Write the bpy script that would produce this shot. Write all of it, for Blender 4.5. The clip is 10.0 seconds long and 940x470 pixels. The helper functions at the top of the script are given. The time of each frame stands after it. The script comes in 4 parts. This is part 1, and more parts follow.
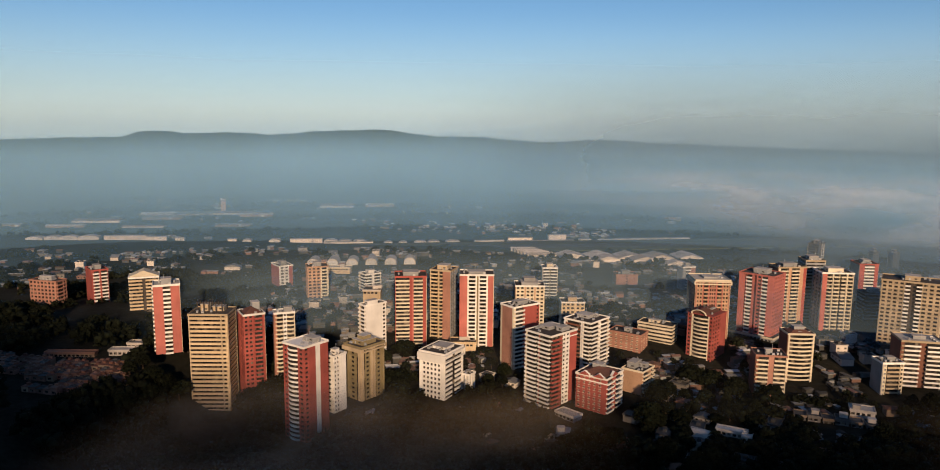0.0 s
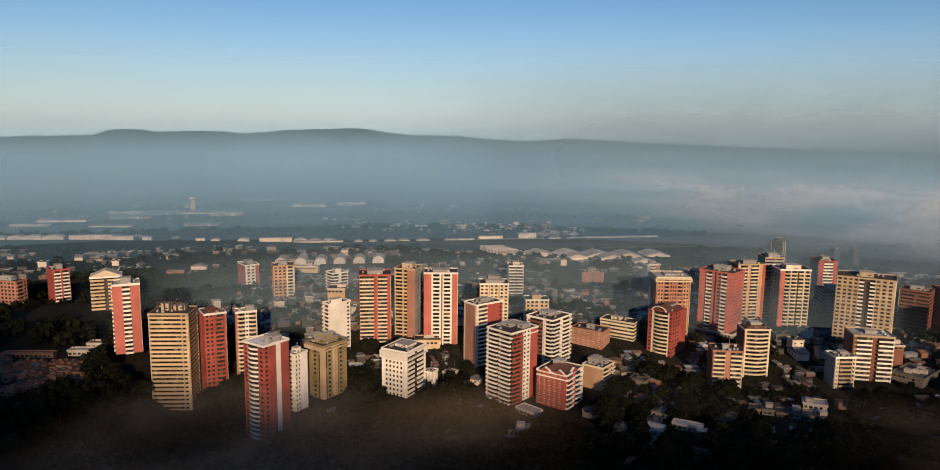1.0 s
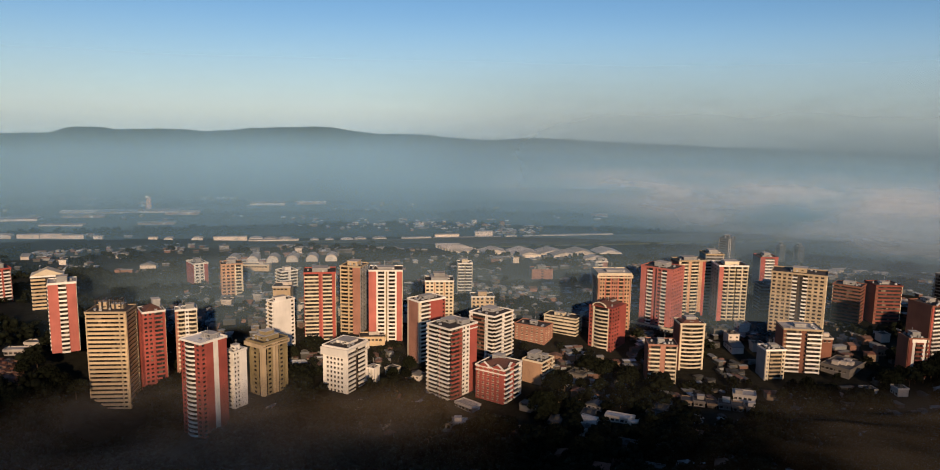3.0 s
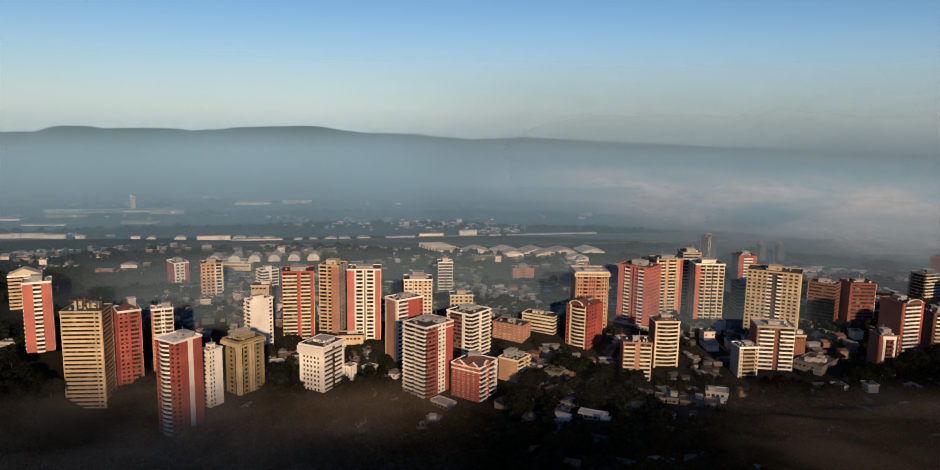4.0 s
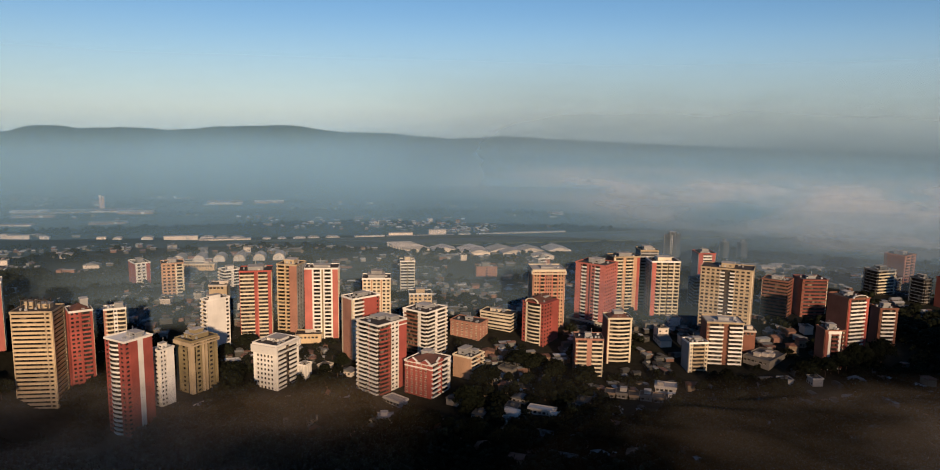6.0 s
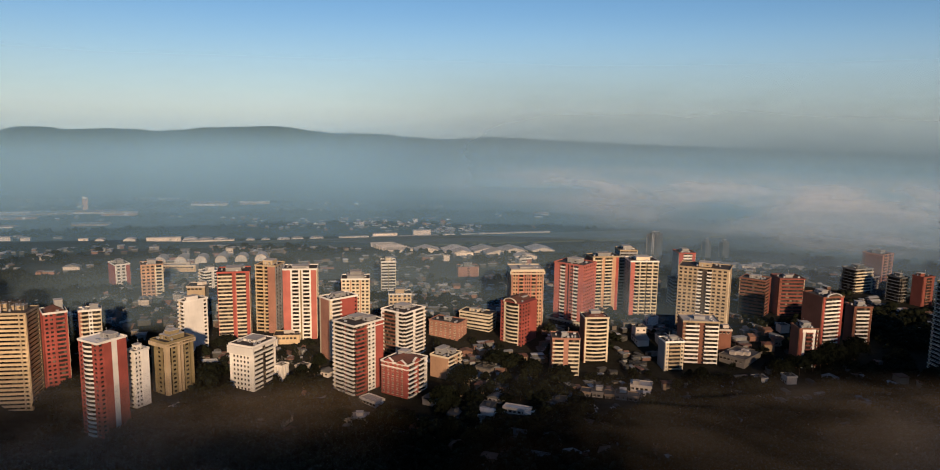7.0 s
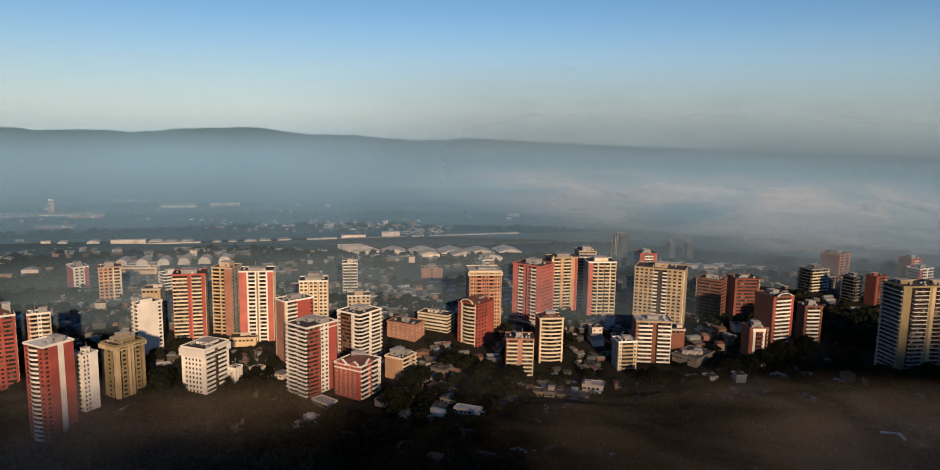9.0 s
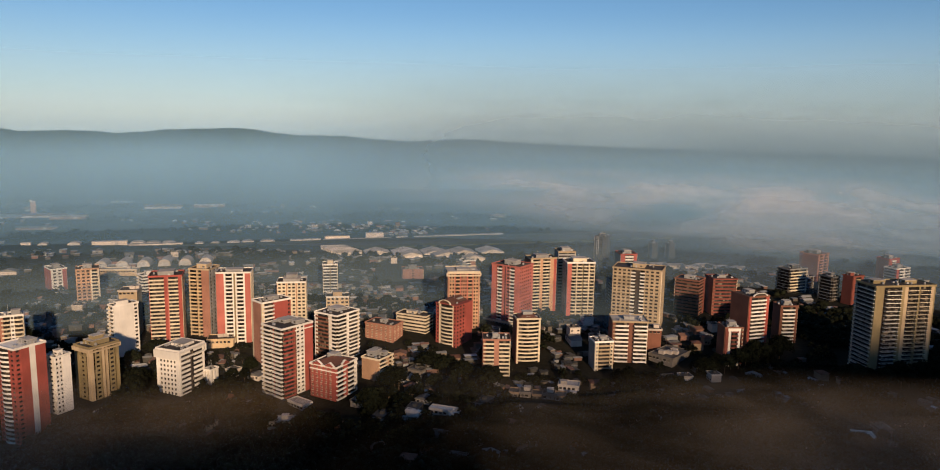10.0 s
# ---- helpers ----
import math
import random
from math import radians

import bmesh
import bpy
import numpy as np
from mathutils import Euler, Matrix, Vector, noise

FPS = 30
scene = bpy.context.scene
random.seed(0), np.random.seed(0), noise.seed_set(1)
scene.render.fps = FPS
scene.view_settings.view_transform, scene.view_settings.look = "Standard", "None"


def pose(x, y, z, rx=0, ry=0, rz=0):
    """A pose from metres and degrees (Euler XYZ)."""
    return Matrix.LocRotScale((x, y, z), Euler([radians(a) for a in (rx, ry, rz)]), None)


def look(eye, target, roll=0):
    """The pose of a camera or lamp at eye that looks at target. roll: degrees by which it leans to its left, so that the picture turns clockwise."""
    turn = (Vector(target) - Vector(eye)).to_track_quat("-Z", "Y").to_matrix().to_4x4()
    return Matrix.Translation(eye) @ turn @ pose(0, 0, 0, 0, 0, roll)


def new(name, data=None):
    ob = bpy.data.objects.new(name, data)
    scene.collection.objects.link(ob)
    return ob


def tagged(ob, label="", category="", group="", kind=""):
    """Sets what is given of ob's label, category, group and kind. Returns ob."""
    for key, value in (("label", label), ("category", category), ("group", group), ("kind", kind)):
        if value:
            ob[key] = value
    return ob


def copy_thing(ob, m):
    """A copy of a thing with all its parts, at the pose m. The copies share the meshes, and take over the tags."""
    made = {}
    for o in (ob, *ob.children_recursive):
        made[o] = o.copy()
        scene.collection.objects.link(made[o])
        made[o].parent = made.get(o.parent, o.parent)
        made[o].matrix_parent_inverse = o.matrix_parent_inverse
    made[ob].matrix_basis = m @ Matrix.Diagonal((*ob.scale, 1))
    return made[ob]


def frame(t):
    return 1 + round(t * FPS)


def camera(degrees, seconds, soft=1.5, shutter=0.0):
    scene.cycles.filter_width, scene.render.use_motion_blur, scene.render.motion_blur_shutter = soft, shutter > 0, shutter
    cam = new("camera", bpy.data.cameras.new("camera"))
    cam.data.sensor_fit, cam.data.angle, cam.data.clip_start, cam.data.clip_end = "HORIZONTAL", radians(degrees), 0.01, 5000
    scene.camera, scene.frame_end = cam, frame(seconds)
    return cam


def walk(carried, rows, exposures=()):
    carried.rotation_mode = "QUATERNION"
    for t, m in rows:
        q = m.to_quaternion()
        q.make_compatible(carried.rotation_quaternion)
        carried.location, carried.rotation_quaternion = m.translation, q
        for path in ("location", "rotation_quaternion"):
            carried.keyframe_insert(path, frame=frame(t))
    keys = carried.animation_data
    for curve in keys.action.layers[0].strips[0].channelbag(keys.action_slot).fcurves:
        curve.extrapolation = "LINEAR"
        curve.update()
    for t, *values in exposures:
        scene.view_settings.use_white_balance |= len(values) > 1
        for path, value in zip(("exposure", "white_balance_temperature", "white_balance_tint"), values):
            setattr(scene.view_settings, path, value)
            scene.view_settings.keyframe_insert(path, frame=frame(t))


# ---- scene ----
cam = camera(65.0, 10.0, soft=1.0)
METRES, EYE, TILT, LEAN, TURN = 105.0, 184.0, 0.0, 0.0, 13.7
ROWS = [
    (0.0, 0.0, 0.0, 0.0, 0.09, -8.84, -0.59),
    (0.5, 0.0495, -0.0172, 0.0029, -0.83, -8.88, -0.65),
    (1.0, 0.0997, -0.0367, 0.0034, -1.68, -8.91, -0.71),
    (1.5, 0.1482, -0.0556, 0.0038, -2.4, -8.91, -0.8),
    (2.0, 0.1962, -0.075, 0.0063, -3.03, -8.94, -0.85),
    (2.5, 0.2431, -0.0941, 0.0064, -3.58, -8.95, -0.9),
    (4.0, 0.3853, -0.1486, 0.0113, -4.74, -9.02, -0.97),
    (4.5, 0.433, -0.1684, 0.0142, -5.12, -9.05, -0.98),
    (5.0, 0.4795, -0.1868, 0.0162, -5.47, -9.07, -0.98),
    (5.5, 0.5275, -0.2044, 0.0177, -5.79, -9.07, -0.98),
    (7.0, 0.6705, -0.2476, 0.0199, -6.85, -8.99, -0.9),
    (7.5, 0.7172, -0.2607, 0.0217, -7.22, -8.95, -0.9),
    (8.0, 0.7609, -0.2731, 0.0237, -7.61, -8.92, -0.92),
    (8.5, 0.807, -0.2855, 0.0262, -7.96, -8.89, -0.94),
    (9.0, 0.8523, -0.298, 0.0289, -8.32, -8.87, -0.97),
    (9.5, 0.8976, -0.3099, 0.0309, -8.68, -8.84, -0.98),
    (10.0, 0.9445, -0.3221, 0.0317, -9.09, -8.79, -0.99),
]
walk(cam, [(t, pose(0, 0, EYE, TILT, LEAN, TURN) @ pose(METRES * x, METRES * y, METRES * z, 90 + pitch, roll, yaw)) for t, x, y, z, yaw, pitch, roll in ROWS],
     exposures=[(0.0, 0.12, 5850, 6), (10.0, 0.12, 5850, 6)])
# ---- world and light ----
SUN_AZ = math.atan2(-0.9336, 0.3584)          # direction towards the sun, from +x
SUN_EL = radians(16.0)
world = bpy.data.worlds.new("sky")
scene.world = world
world.use_nodes = True
wn = world.node_tree.nodes
sky = wn.new("ShaderNodeTexSky")
sky.sky_type = "NISHITA"
sky.sun_disc = False
sky.sun_elevation = SUN_EL
sky.sun_rotation = math.pi / 2 - SUN_AZ
sky.altitude = 1500
sky.air_density, sky.dust_density, sky.ozone_density = 1.0, 0.1, 3.0
wn["Background"].inputs[1].default_value = 0.073
world.node_tree.links.new(sky.outputs[0], wn["Background"].inputs[0])
sun = new("sun", bpy.data.lights.new("sun", "SUN"))
sun.data.energy, sun.data.angle, sun.data.color = 5.0, radians(1.6), (1.0, 0.65, 0.375)
to_sun = Vector((math.cos(SUN_AZ) * math.cos(SUN_EL), math.sin(SUN_AZ) * math.cos(SUN_EL), math.sin(SUN_EL)))
sun.matrix_world = look(to_sun * 1000, (0, 0, 0))


# ---- materials ----
def material(name, rgb, rough=0.85, spread=0.12, grain=0.35, size=3.0, bump=0.25, streak=0.0, metal=0.0, island=False, spec=0.35):
    """Paint, stone or soil: a base colour that varies piece by piece, in broad stains and in fine grain."""
    m = bpy.data.materials.new(name)
    m.use_nodes = True
    nt = m.node_tree
    n, link = nt.nodes, nt.links.new
    b = n["Principled BSDF"]
    b.inputs["Roughness"].default_value = rough
    b.inputs["Metallic"].default_value = metal
    b.inputs["Specular IOR Level"].default_value = spec
    co = n.new("ShaderNodeTexCoord")
    big, fine = n.new("ShaderNodeTexNoise"), n.new("ShaderNodeTexNoise")
    big.inputs["Scale"].default_value, fine.inputs["Scale"].default_value = 1 / (size * 4), 1 / (size * 0.25)
    big.inputs["Detail"].default_value, fine.inputs["Detail"].default_value = 4, 5
    geo = n.new("ShaderNodeNewGeometry")
    link(geo.outputs["Position"], big.inputs["Vector"])
    if streak:
        mp = n.new("ShaderNodeMapping")
        mp.inputs["Scale"].default_value = (1, 1, 0.12)
        link(geo.outputs["Position"], mp.inputs["Vector"])
        link(mp.outputs[0], fine.inputs["Vector"])
    else:
        link(geo.outputs["Position"], fine.inputs["Vector"])
    mixed = n.new("ShaderNodeMath")
    mixed.operation = "MULTIPLY_ADD"
    link(fine.outputs["Fac"], mixed.inputs[0])
    mixed.inputs[1].default_value = 0.3 if streak else 0.6
    link(big.outputs["Fac"], mixed.inputs[2])
    vary = n.new("ShaderNodeMapRange")
    vary.inputs["From Min"].default_value, vary.inputs["From Max"].default_value = 0.45, 1.15
    vary.inputs["To Min"].default_value, vary.inputs["To Max"].default_value = 1 - grain, 1 + grain * 0.6
    link(mixed.outputs[0], vary.inputs["Value"])
    pick = n.new("ShaderNodeMapRange")
    pick.inputs["To Min"].default_value, pick.inputs["To Max"].default_value = 1 - spread, 1 + spread
    if island:
        link(geo.outputs["Random Per Island"], pick.inputs["Value"])
    else:
        link(n.new("ShaderNodeObjectInfo").outputs["Random"], pick.inputs["Value"])
    both = n.new("ShaderNodeMath")
    both.operation = "MULTIPLY"
    link(vary.outputs[0], both.inputs[0])
    link(pick.outputs[0], both.inputs[1])
    scaled = n.new("ShaderNodeVectorMath")
    scaled.operation = "SCALE"
    scaled.inputs[0].default_value = rgb
    link(both.outputs[0], scaled.inputs["Scale"])
    link(scaled.outputs[0], b.inputs["Base Color"])
    bp = n.new("ShaderNodeBump")
    bp.inputs["Strength"].default_value = bump * (0.4 if streak else 1.0)
    bp.inputs["Distance"].default_value = 0.05 * size
    link(fine.outputs["Fac"], bp.inputs["Height"])
    link(bp.outputs[0], b.inputs["Normal"])
    return m


def glass_material(name, tone):
    """Window glass over dim rooms with curtains here and there."""
    m = material(name, tone, rough=0.22, spread=0.5, grain=0.9, size=0.9, bump=0.02)
    n, link = m.node_tree.nodes, m.node_tree.links.new
    b = n["Principled BSDF"]
    b.inputs["Specular IOR Level"].default_value = 0.3
    cell, dice = n.new("ShaderNodeVectorMath"), n.new("ShaderNodeTexWhiteNoise")
    cell.operation = "SNAP"
    cell.inputs[1].default_value = (1.9, 1.9, 2.95)
    link(n.new("ShaderNodeNewGeometry").outputs["Position"], cell.inputs[0])
    link(cell.outputs[0], dice.inputs["Vector"])
    drawn, mix = n.new("ShaderNodeMapRange"), n.new("ShaderNodeMix")
    drawn.inputs["From Min"].default_value, drawn.inputs["From Max"].default_value = 0.78, 1.0
    drawn.inputs["To Max"].default_value = 0.6
    mix.data_type = "RGBA"
    link(dice.outputs["Value"], drawn.inputs["Value"])
    link(drawn.outputs[0], mix.inputs["Factor"])
    link(b.inputs["Base Color"].links[0].from_socket, mix.inputs["A"])
    mix.inputs["B"].default_value = (0.30, 0.25, 0.19, 1)      # curtain
    link(mix.outputs["Result"], b.inputs["Base Color"])
    return m


def haze_material(name, rgb, alpha, low, high, fade_low, fade_high, size=400.0, patch=0.5, stretch=0.3, lean=0.36):
    """Mist: thin scattering sheet, denser between two heights, broken by soft noise."""
    m = bpy.data.materials.new(name)
    m.use_nodes = True
    nt = m.node_tree
    n, link = nt.nodes, nt.links.new
    n.remove(n["Principled BSDF"])
    geo = n.new("ShaderNodeNewGeometry")
    xyz = n.new("ShaderNodeSeparateXYZ")
    link(geo.outputs["Position"], xyz.inputs[0])
    up, down = n.new("ShaderNodeMapRange"), n.new("ShaderNodeMapRange")
    for node, a, b, c, d in ((up, low, high, 0, 1), (down, fade_low, fade_high, 1, 0)):
        node.interpolation_type = "SMOOTHSTEP"
        node.inputs["From Min"].default_value, node.inputs["From Max"].default_value = a, b
        node.inputs["To Min"].default_value, node.inputs["To Max"].default_value = c, d
        link(xyz.outputs["Z"], node.inputs["Value"])
    mp = n.new("ShaderNodeMapping")
    mp.inputs["Scale"].default_value = (1, 1, 1 / stretch)
    link(geo.outputs["Position"], mp.inputs["Vector"])
    noi = n.new("ShaderNodeTexNoise")
    noi.inputs["Scale"].default_value, noi.inputs["Detail"].default_value, noi.inputs["Roughness"].default_value = 1 / size, 6, 0.55
    noi.inputs["Distortion"].default_value = 0.4
    link(mp.outputs[0], noi.inputs["Vector"])
    cut = n.new("ShaderNodeMapRange")
    cut.interpolation_type = "SMOOTHSTEP"
    cut.inputs["From Min"].default_value, cut.inputs["From Max"].default_value = 0.34, 0.66
    cut.inputs["To Min"].default_value, cut.inputs["To Max"].default_value = 1 - patch, 1
    link(noi.outputs["Fac"], cut.inputs["Value"])
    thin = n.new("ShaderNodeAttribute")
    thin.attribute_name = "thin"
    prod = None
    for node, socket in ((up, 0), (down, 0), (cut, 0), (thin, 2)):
        mul = n.new("ShaderNodeMath")
        mul.operation = "MULTIPLY"
        link(node.outputs[socket], mul.inputs[0])
        if prod is None:
            mul.inputs[1].default_value = alpha
        else:
            link(prod.outputs[0], mul.inputs[1])
        prod = mul
    dif, tra, mix = n.new("ShaderNodeBsdfDiffuse"), n.new("ShaderNodeBsdfTransparent"), n.new("ShaderNodeMixShader")
    dif.inputs["Color"].default_value = (*rgb, 1)
    up_way = n.new("ShaderNodeCombineXYZ")               # droplets scatter light from all round: take it as a level layer does
    up_way.inputs[1].default_value, up_way.inputs[2].default_value = -lean, math.sqrt(1 - lean * lean)
    link(up_way.outputs[0], dif.inputs["Normal"])
    link(prod.outputs[0], mix.inputs[0])
    link(tra.outputs[0], mix.inputs[1])
    link(dif.outputs[0], mix.inputs[2])
    link(mix.outputs[0], n["Material Output"].inputs["Surface"])
    return m


WALL = {
    "r": material("red_brick_paint", (0.36, 0.085, 0.066), streak=1),
    "s": material("salmon_paint", (0.46, 0.145, 0.115), streak=1),
    "n": material("pink_brown_brick", (0.38, 0.19, 0.135), streak=1),
    # brown brick, darkened to hold the shade of faces turned from the sun
    "b": material("brown_brick_and_shade", (0.21, 0.09, 0.058), streak=1),
    # red brick made darker: the dim light on the side towers is in the colour
    "m": material("red_brick_in_shade", (0.20, 0.058, 0.042), streak=1),
    "w": material("white_paint", (0.80, 0.76, 0.70), streak=1, grain=0.25),
    "c": material("cream_paint", (0.66, 0.57, 0.42), streak=1, grain=0.25),
    "t": material("tan_concrete", (0.46, 0.36, 0.235), streak=1),
    "y": material("honey_paint", (0.58, 0.44, 0.27), streak=1, grain=0.25),
    "o": material("olive_concrete", (0.27, 0.215, 0.115), streak=1),
    "p": material("peach_paint", (0.52, 0.32, 0.20), streak=1),
    # grey concrete; on some tower sides it stands for a wall in shade
    "g": material("grey_concrete_and_shade", (0.30, 0.30, 0.30), streak=1),
    # near-black grey: the shade on the misty towers is put into the colour
    "k": material("grey_wall_in_shade", (0.11, 0.12, 0.13), streak=1),
    # dark brown of roof frames; behind recesses it holds their shade in the colour
    "d": material("dark_brown_and_recess_shade", (0.07, 0.055, 0.045), streak=1),
}
GLASS = glass_material("window_glass", (0.026, 0.024, 0.024))
ROOF_TAR = material("roof_membrane", (0.075, 0.066, 0.06), grain=0.5, spec=0.1)
ROOF_PALE = material("pale_roof_screed", (0.44, 0.41, 0.37), grain=0.4, spec=0.1)
ROOF_TILE = material("dark_roof_tile", (0.12, 0.055, 0.04), grain=0.5)
METAL = material("weathered_metal", (0.45, 0.45, 0.45), rough=0.45, metal=0.4)


# ---- building blocks ----
def boxes(name, parts, mats):
    """One mesh of boxes (x0, x1, y0, y1, z0, z1, material index)."""
    v, f, mi = [], [], []
    for x0, x1, y0, y1, z0, z1, k in parts:
        i = len(v)
        v += [(x0, y0, z0), (x1, y0, z0), (x1, y1, z0), (x0, y1, z0), (x0, y0, z1), (x1, y0, z1), (x1, y1, z1), (x0, y1, z1)]
        f += [(i, i + 3, i + 2, i + 1), (i + 4, i + 5, i + 6, i + 7), (i, i + 1, i + 5, i + 4), (i + 1, i + 2, i + 6, i + 5),
              (i + 2, i + 3, i + 7, i + 6), (i + 3, i, i + 4, i + 7)]
        mi += [k] * 6
    me = bpy.data.meshes.new(name)
    me.from_pydata(v, [], f)
    for m in mats:
        me.materials.append(m)
    me.polygons.foreach_set("material_index", mi)
    me.update()
    return me


def poly_mesh(name, v, f, mats, idx=None):
    me = bpy.data.meshes.new(name)
    me.from_pydata(v, [], f)
    for m in mats:
        me.materials.append(m)
    if idx is not None:
        me.polygons.foreach_set("material_index", idx)
    me.update()
    return me


def under(name, me, parent, m=None, label=""):
    ob = new(name, me)
    ob.parent = parent
    if m is not None:
        ob.matrix_basis = m
    if label:
        ob["label"] = label
    return ob


RAVINE = (-238, 376)


def ground_z(x, y):
    d = ((x - RAVINE[0]) / 70) ** 2 + ((y - RAVINE[1]) / (48 if y > RAVINE[1] else 62)) ** 2
    z = -21 * math.exp(-d)
    far = math.hypot(x, y)
    lip = min(1, max(0, (60 - x) / 80)) * min(1, max(0.25, (x + 150) / 60))
    z -= 0.13 * min(90, max(0, 478 - y)) * lip
    back = y + 0.3 * max(0, -x - 150)
    k = min(1, max(0, (back - 490) / 130))
    q = min(1, max(0, (y - 840) / 220))
    left = min(1, max(0, (-280 - x) / 36))
    z += max(14 * k * k * (3 - 2 * k), (23 - 9 * min(1, max(0, (y - 500) / 100))) * left * left * (3 - 2 * left)) * (1 - q * q * (3 - 2 * q))
    z += 10 * math.exp(-((x + 317) ** 2 + (y - 406) ** 2) / 480)
    z += 2.5 * noise.noise(Vector((x / 170, y / 170, 3.1))) * min(1, far / 500)
    if far > 1300:
        z += min(1, (far - 1300) / 2500) * 14 * (noise.noise(Vector((x / 520, y / 520, 7.7))) + 0.3)
    return z


TAKEN = []                                  # discs on the plan that towers cover
cache = {}


def bay_mesh(kind, w, h, key, count):
    """One storey of one bay, in face coordinates: x along the face, -y outwards, z up from the storey's floor."""
    k = (kind, round(w, 2), round(h, 2), key, count)
    if k in cache:
        return cache[k]
    m, a = WALL[key], w / 2
    bx = []
    if kind == "B":                          # balcony with parapet
        bx = [(-a, a, -1.45, -1.30, -.2, 1.05, 0), (-a, -a + .15, -1.30, 0, 0, 1.05, 0), (a - .15, a, -1.30, 0, 0, 1.05, 0), (-a + .15, a - .15, -1.30, 1.0, -.18, .02, 0)]
    elif kind == "S":                        # ribbon window over a spandrel
        bx = [(-a, a, -.35, .3, 0, 1.5, 0), (-a, a, -.42, -.35, 1.4, 1.5, 0)]
    elif kind == "V":                        # deep slab bands
        bx = [(-a, a, -.9, 1.0, -.25, .75, 0)]
    elif kind == "L":                        # thin slab line with a low glass rail set back behind it
        bx = [(-a, a, -1.2, 1.0, -.2, .28, 0), (-a, a, -1.15, -1.05, .28, .8, 1)]
    elif kind == "W":                        # wall with windows
        bx = [(-a, a, -.35, .2, 0, 1.0, 0), (-a, a, -.35, .2, h - .45, h, 0)]
        pitch = w / count
        ww = min(2.8, pitch * .6)
        for i in range(count + 1):
            x0 = -a if i == 0 else -a + (i - .5) * pitch + ww / 2
            x1 = a if i == count else -a + (i + .5) * pitch - ww / 2
            bx.append((x0, x1, -.35, .2, 1.0, h - .45, 0))
            if i < count:
                xc = -a + (i + .5) * pitch
                bx.append((xc - ww / 2 - .08, xc + ww / 2 + .08, -.43, -.35, .9, 1.0, 0))
    elif kind == "F":                        # brick wall with small pale-framed windows
        bx = [(-a, a, -.35, .2, 0, 1.05, 0), (-a, a, -.35, .2, h - .75, h, 0)]
        pitch, ww = w / count, min(1.5, w / count * .5)
        for i in range(count + 1):
            x0 = -a if i == 0 else -a + (i - .5) * pitch + ww / 2
            x1 = a if i == count else -a + (i + .5) * pitch - ww / 2
            bx.append((x0, x1, -.35, .2, 1.05, h - .75, 0))
            if i < count:
                xc = -a + (i + .5) * pitch
                bx += [(xc - ww / 2 - .25, xc + ww / 2 + .25, -.5, -.35, .75, 1.1, 1), (xc - ww / 2 - .25, xc + ww / 2 + .25, -.45, -.35, h - .8, h - .6, 1), (xc - .06, xc + .06, 0, .12, 1.05, h - .75, 1)]
    if kind in "CZ":                         # balcony with a bowed or folded front
        v, f, n = [], [], 8 if kind == "C" else 2
        line = [(-a + 2 * a * i / n, -.35 - 1.5 * math.sin(math.pi * i / n)) for i in range(n + 1)]
        if kind == "Z":
            line = [(-a, -.5), (-a * .1, -1.7), (a, -.9)]
        for x, y in line:
            v += [(x, y, -.18), (x, y, 1.0), (x, y + .15, 1.0), (x, y + .15, -.18), (x, 1.0, -.18)]
        for i in range(n):
            p, q = 5 * i, 5 * i + 5
            f += [(p, q, q + 1, p + 1), (p + 1, q + 1, q + 2, p + 2), (p + 2, q + 2, q + 3, p + 3), (p + 3, q + 3, q + 4, p + 4), (p + 4, q + 4, q, p)]
        cache[k] = poly_mesh("balcony", v, f, [m])
    else:
        cache[k] = boxes("storey", bx, [m, WALL["c"]] if kind == "F" else [m, GLASS])
    return cache[k]


PART_NAME = {"B": "balcony", "L": "balcony", "C": "balcony", "Z": "balcony", "S": "spandrel", "V": "slab_band", "W": "window_wall", "F": "window_wall"}


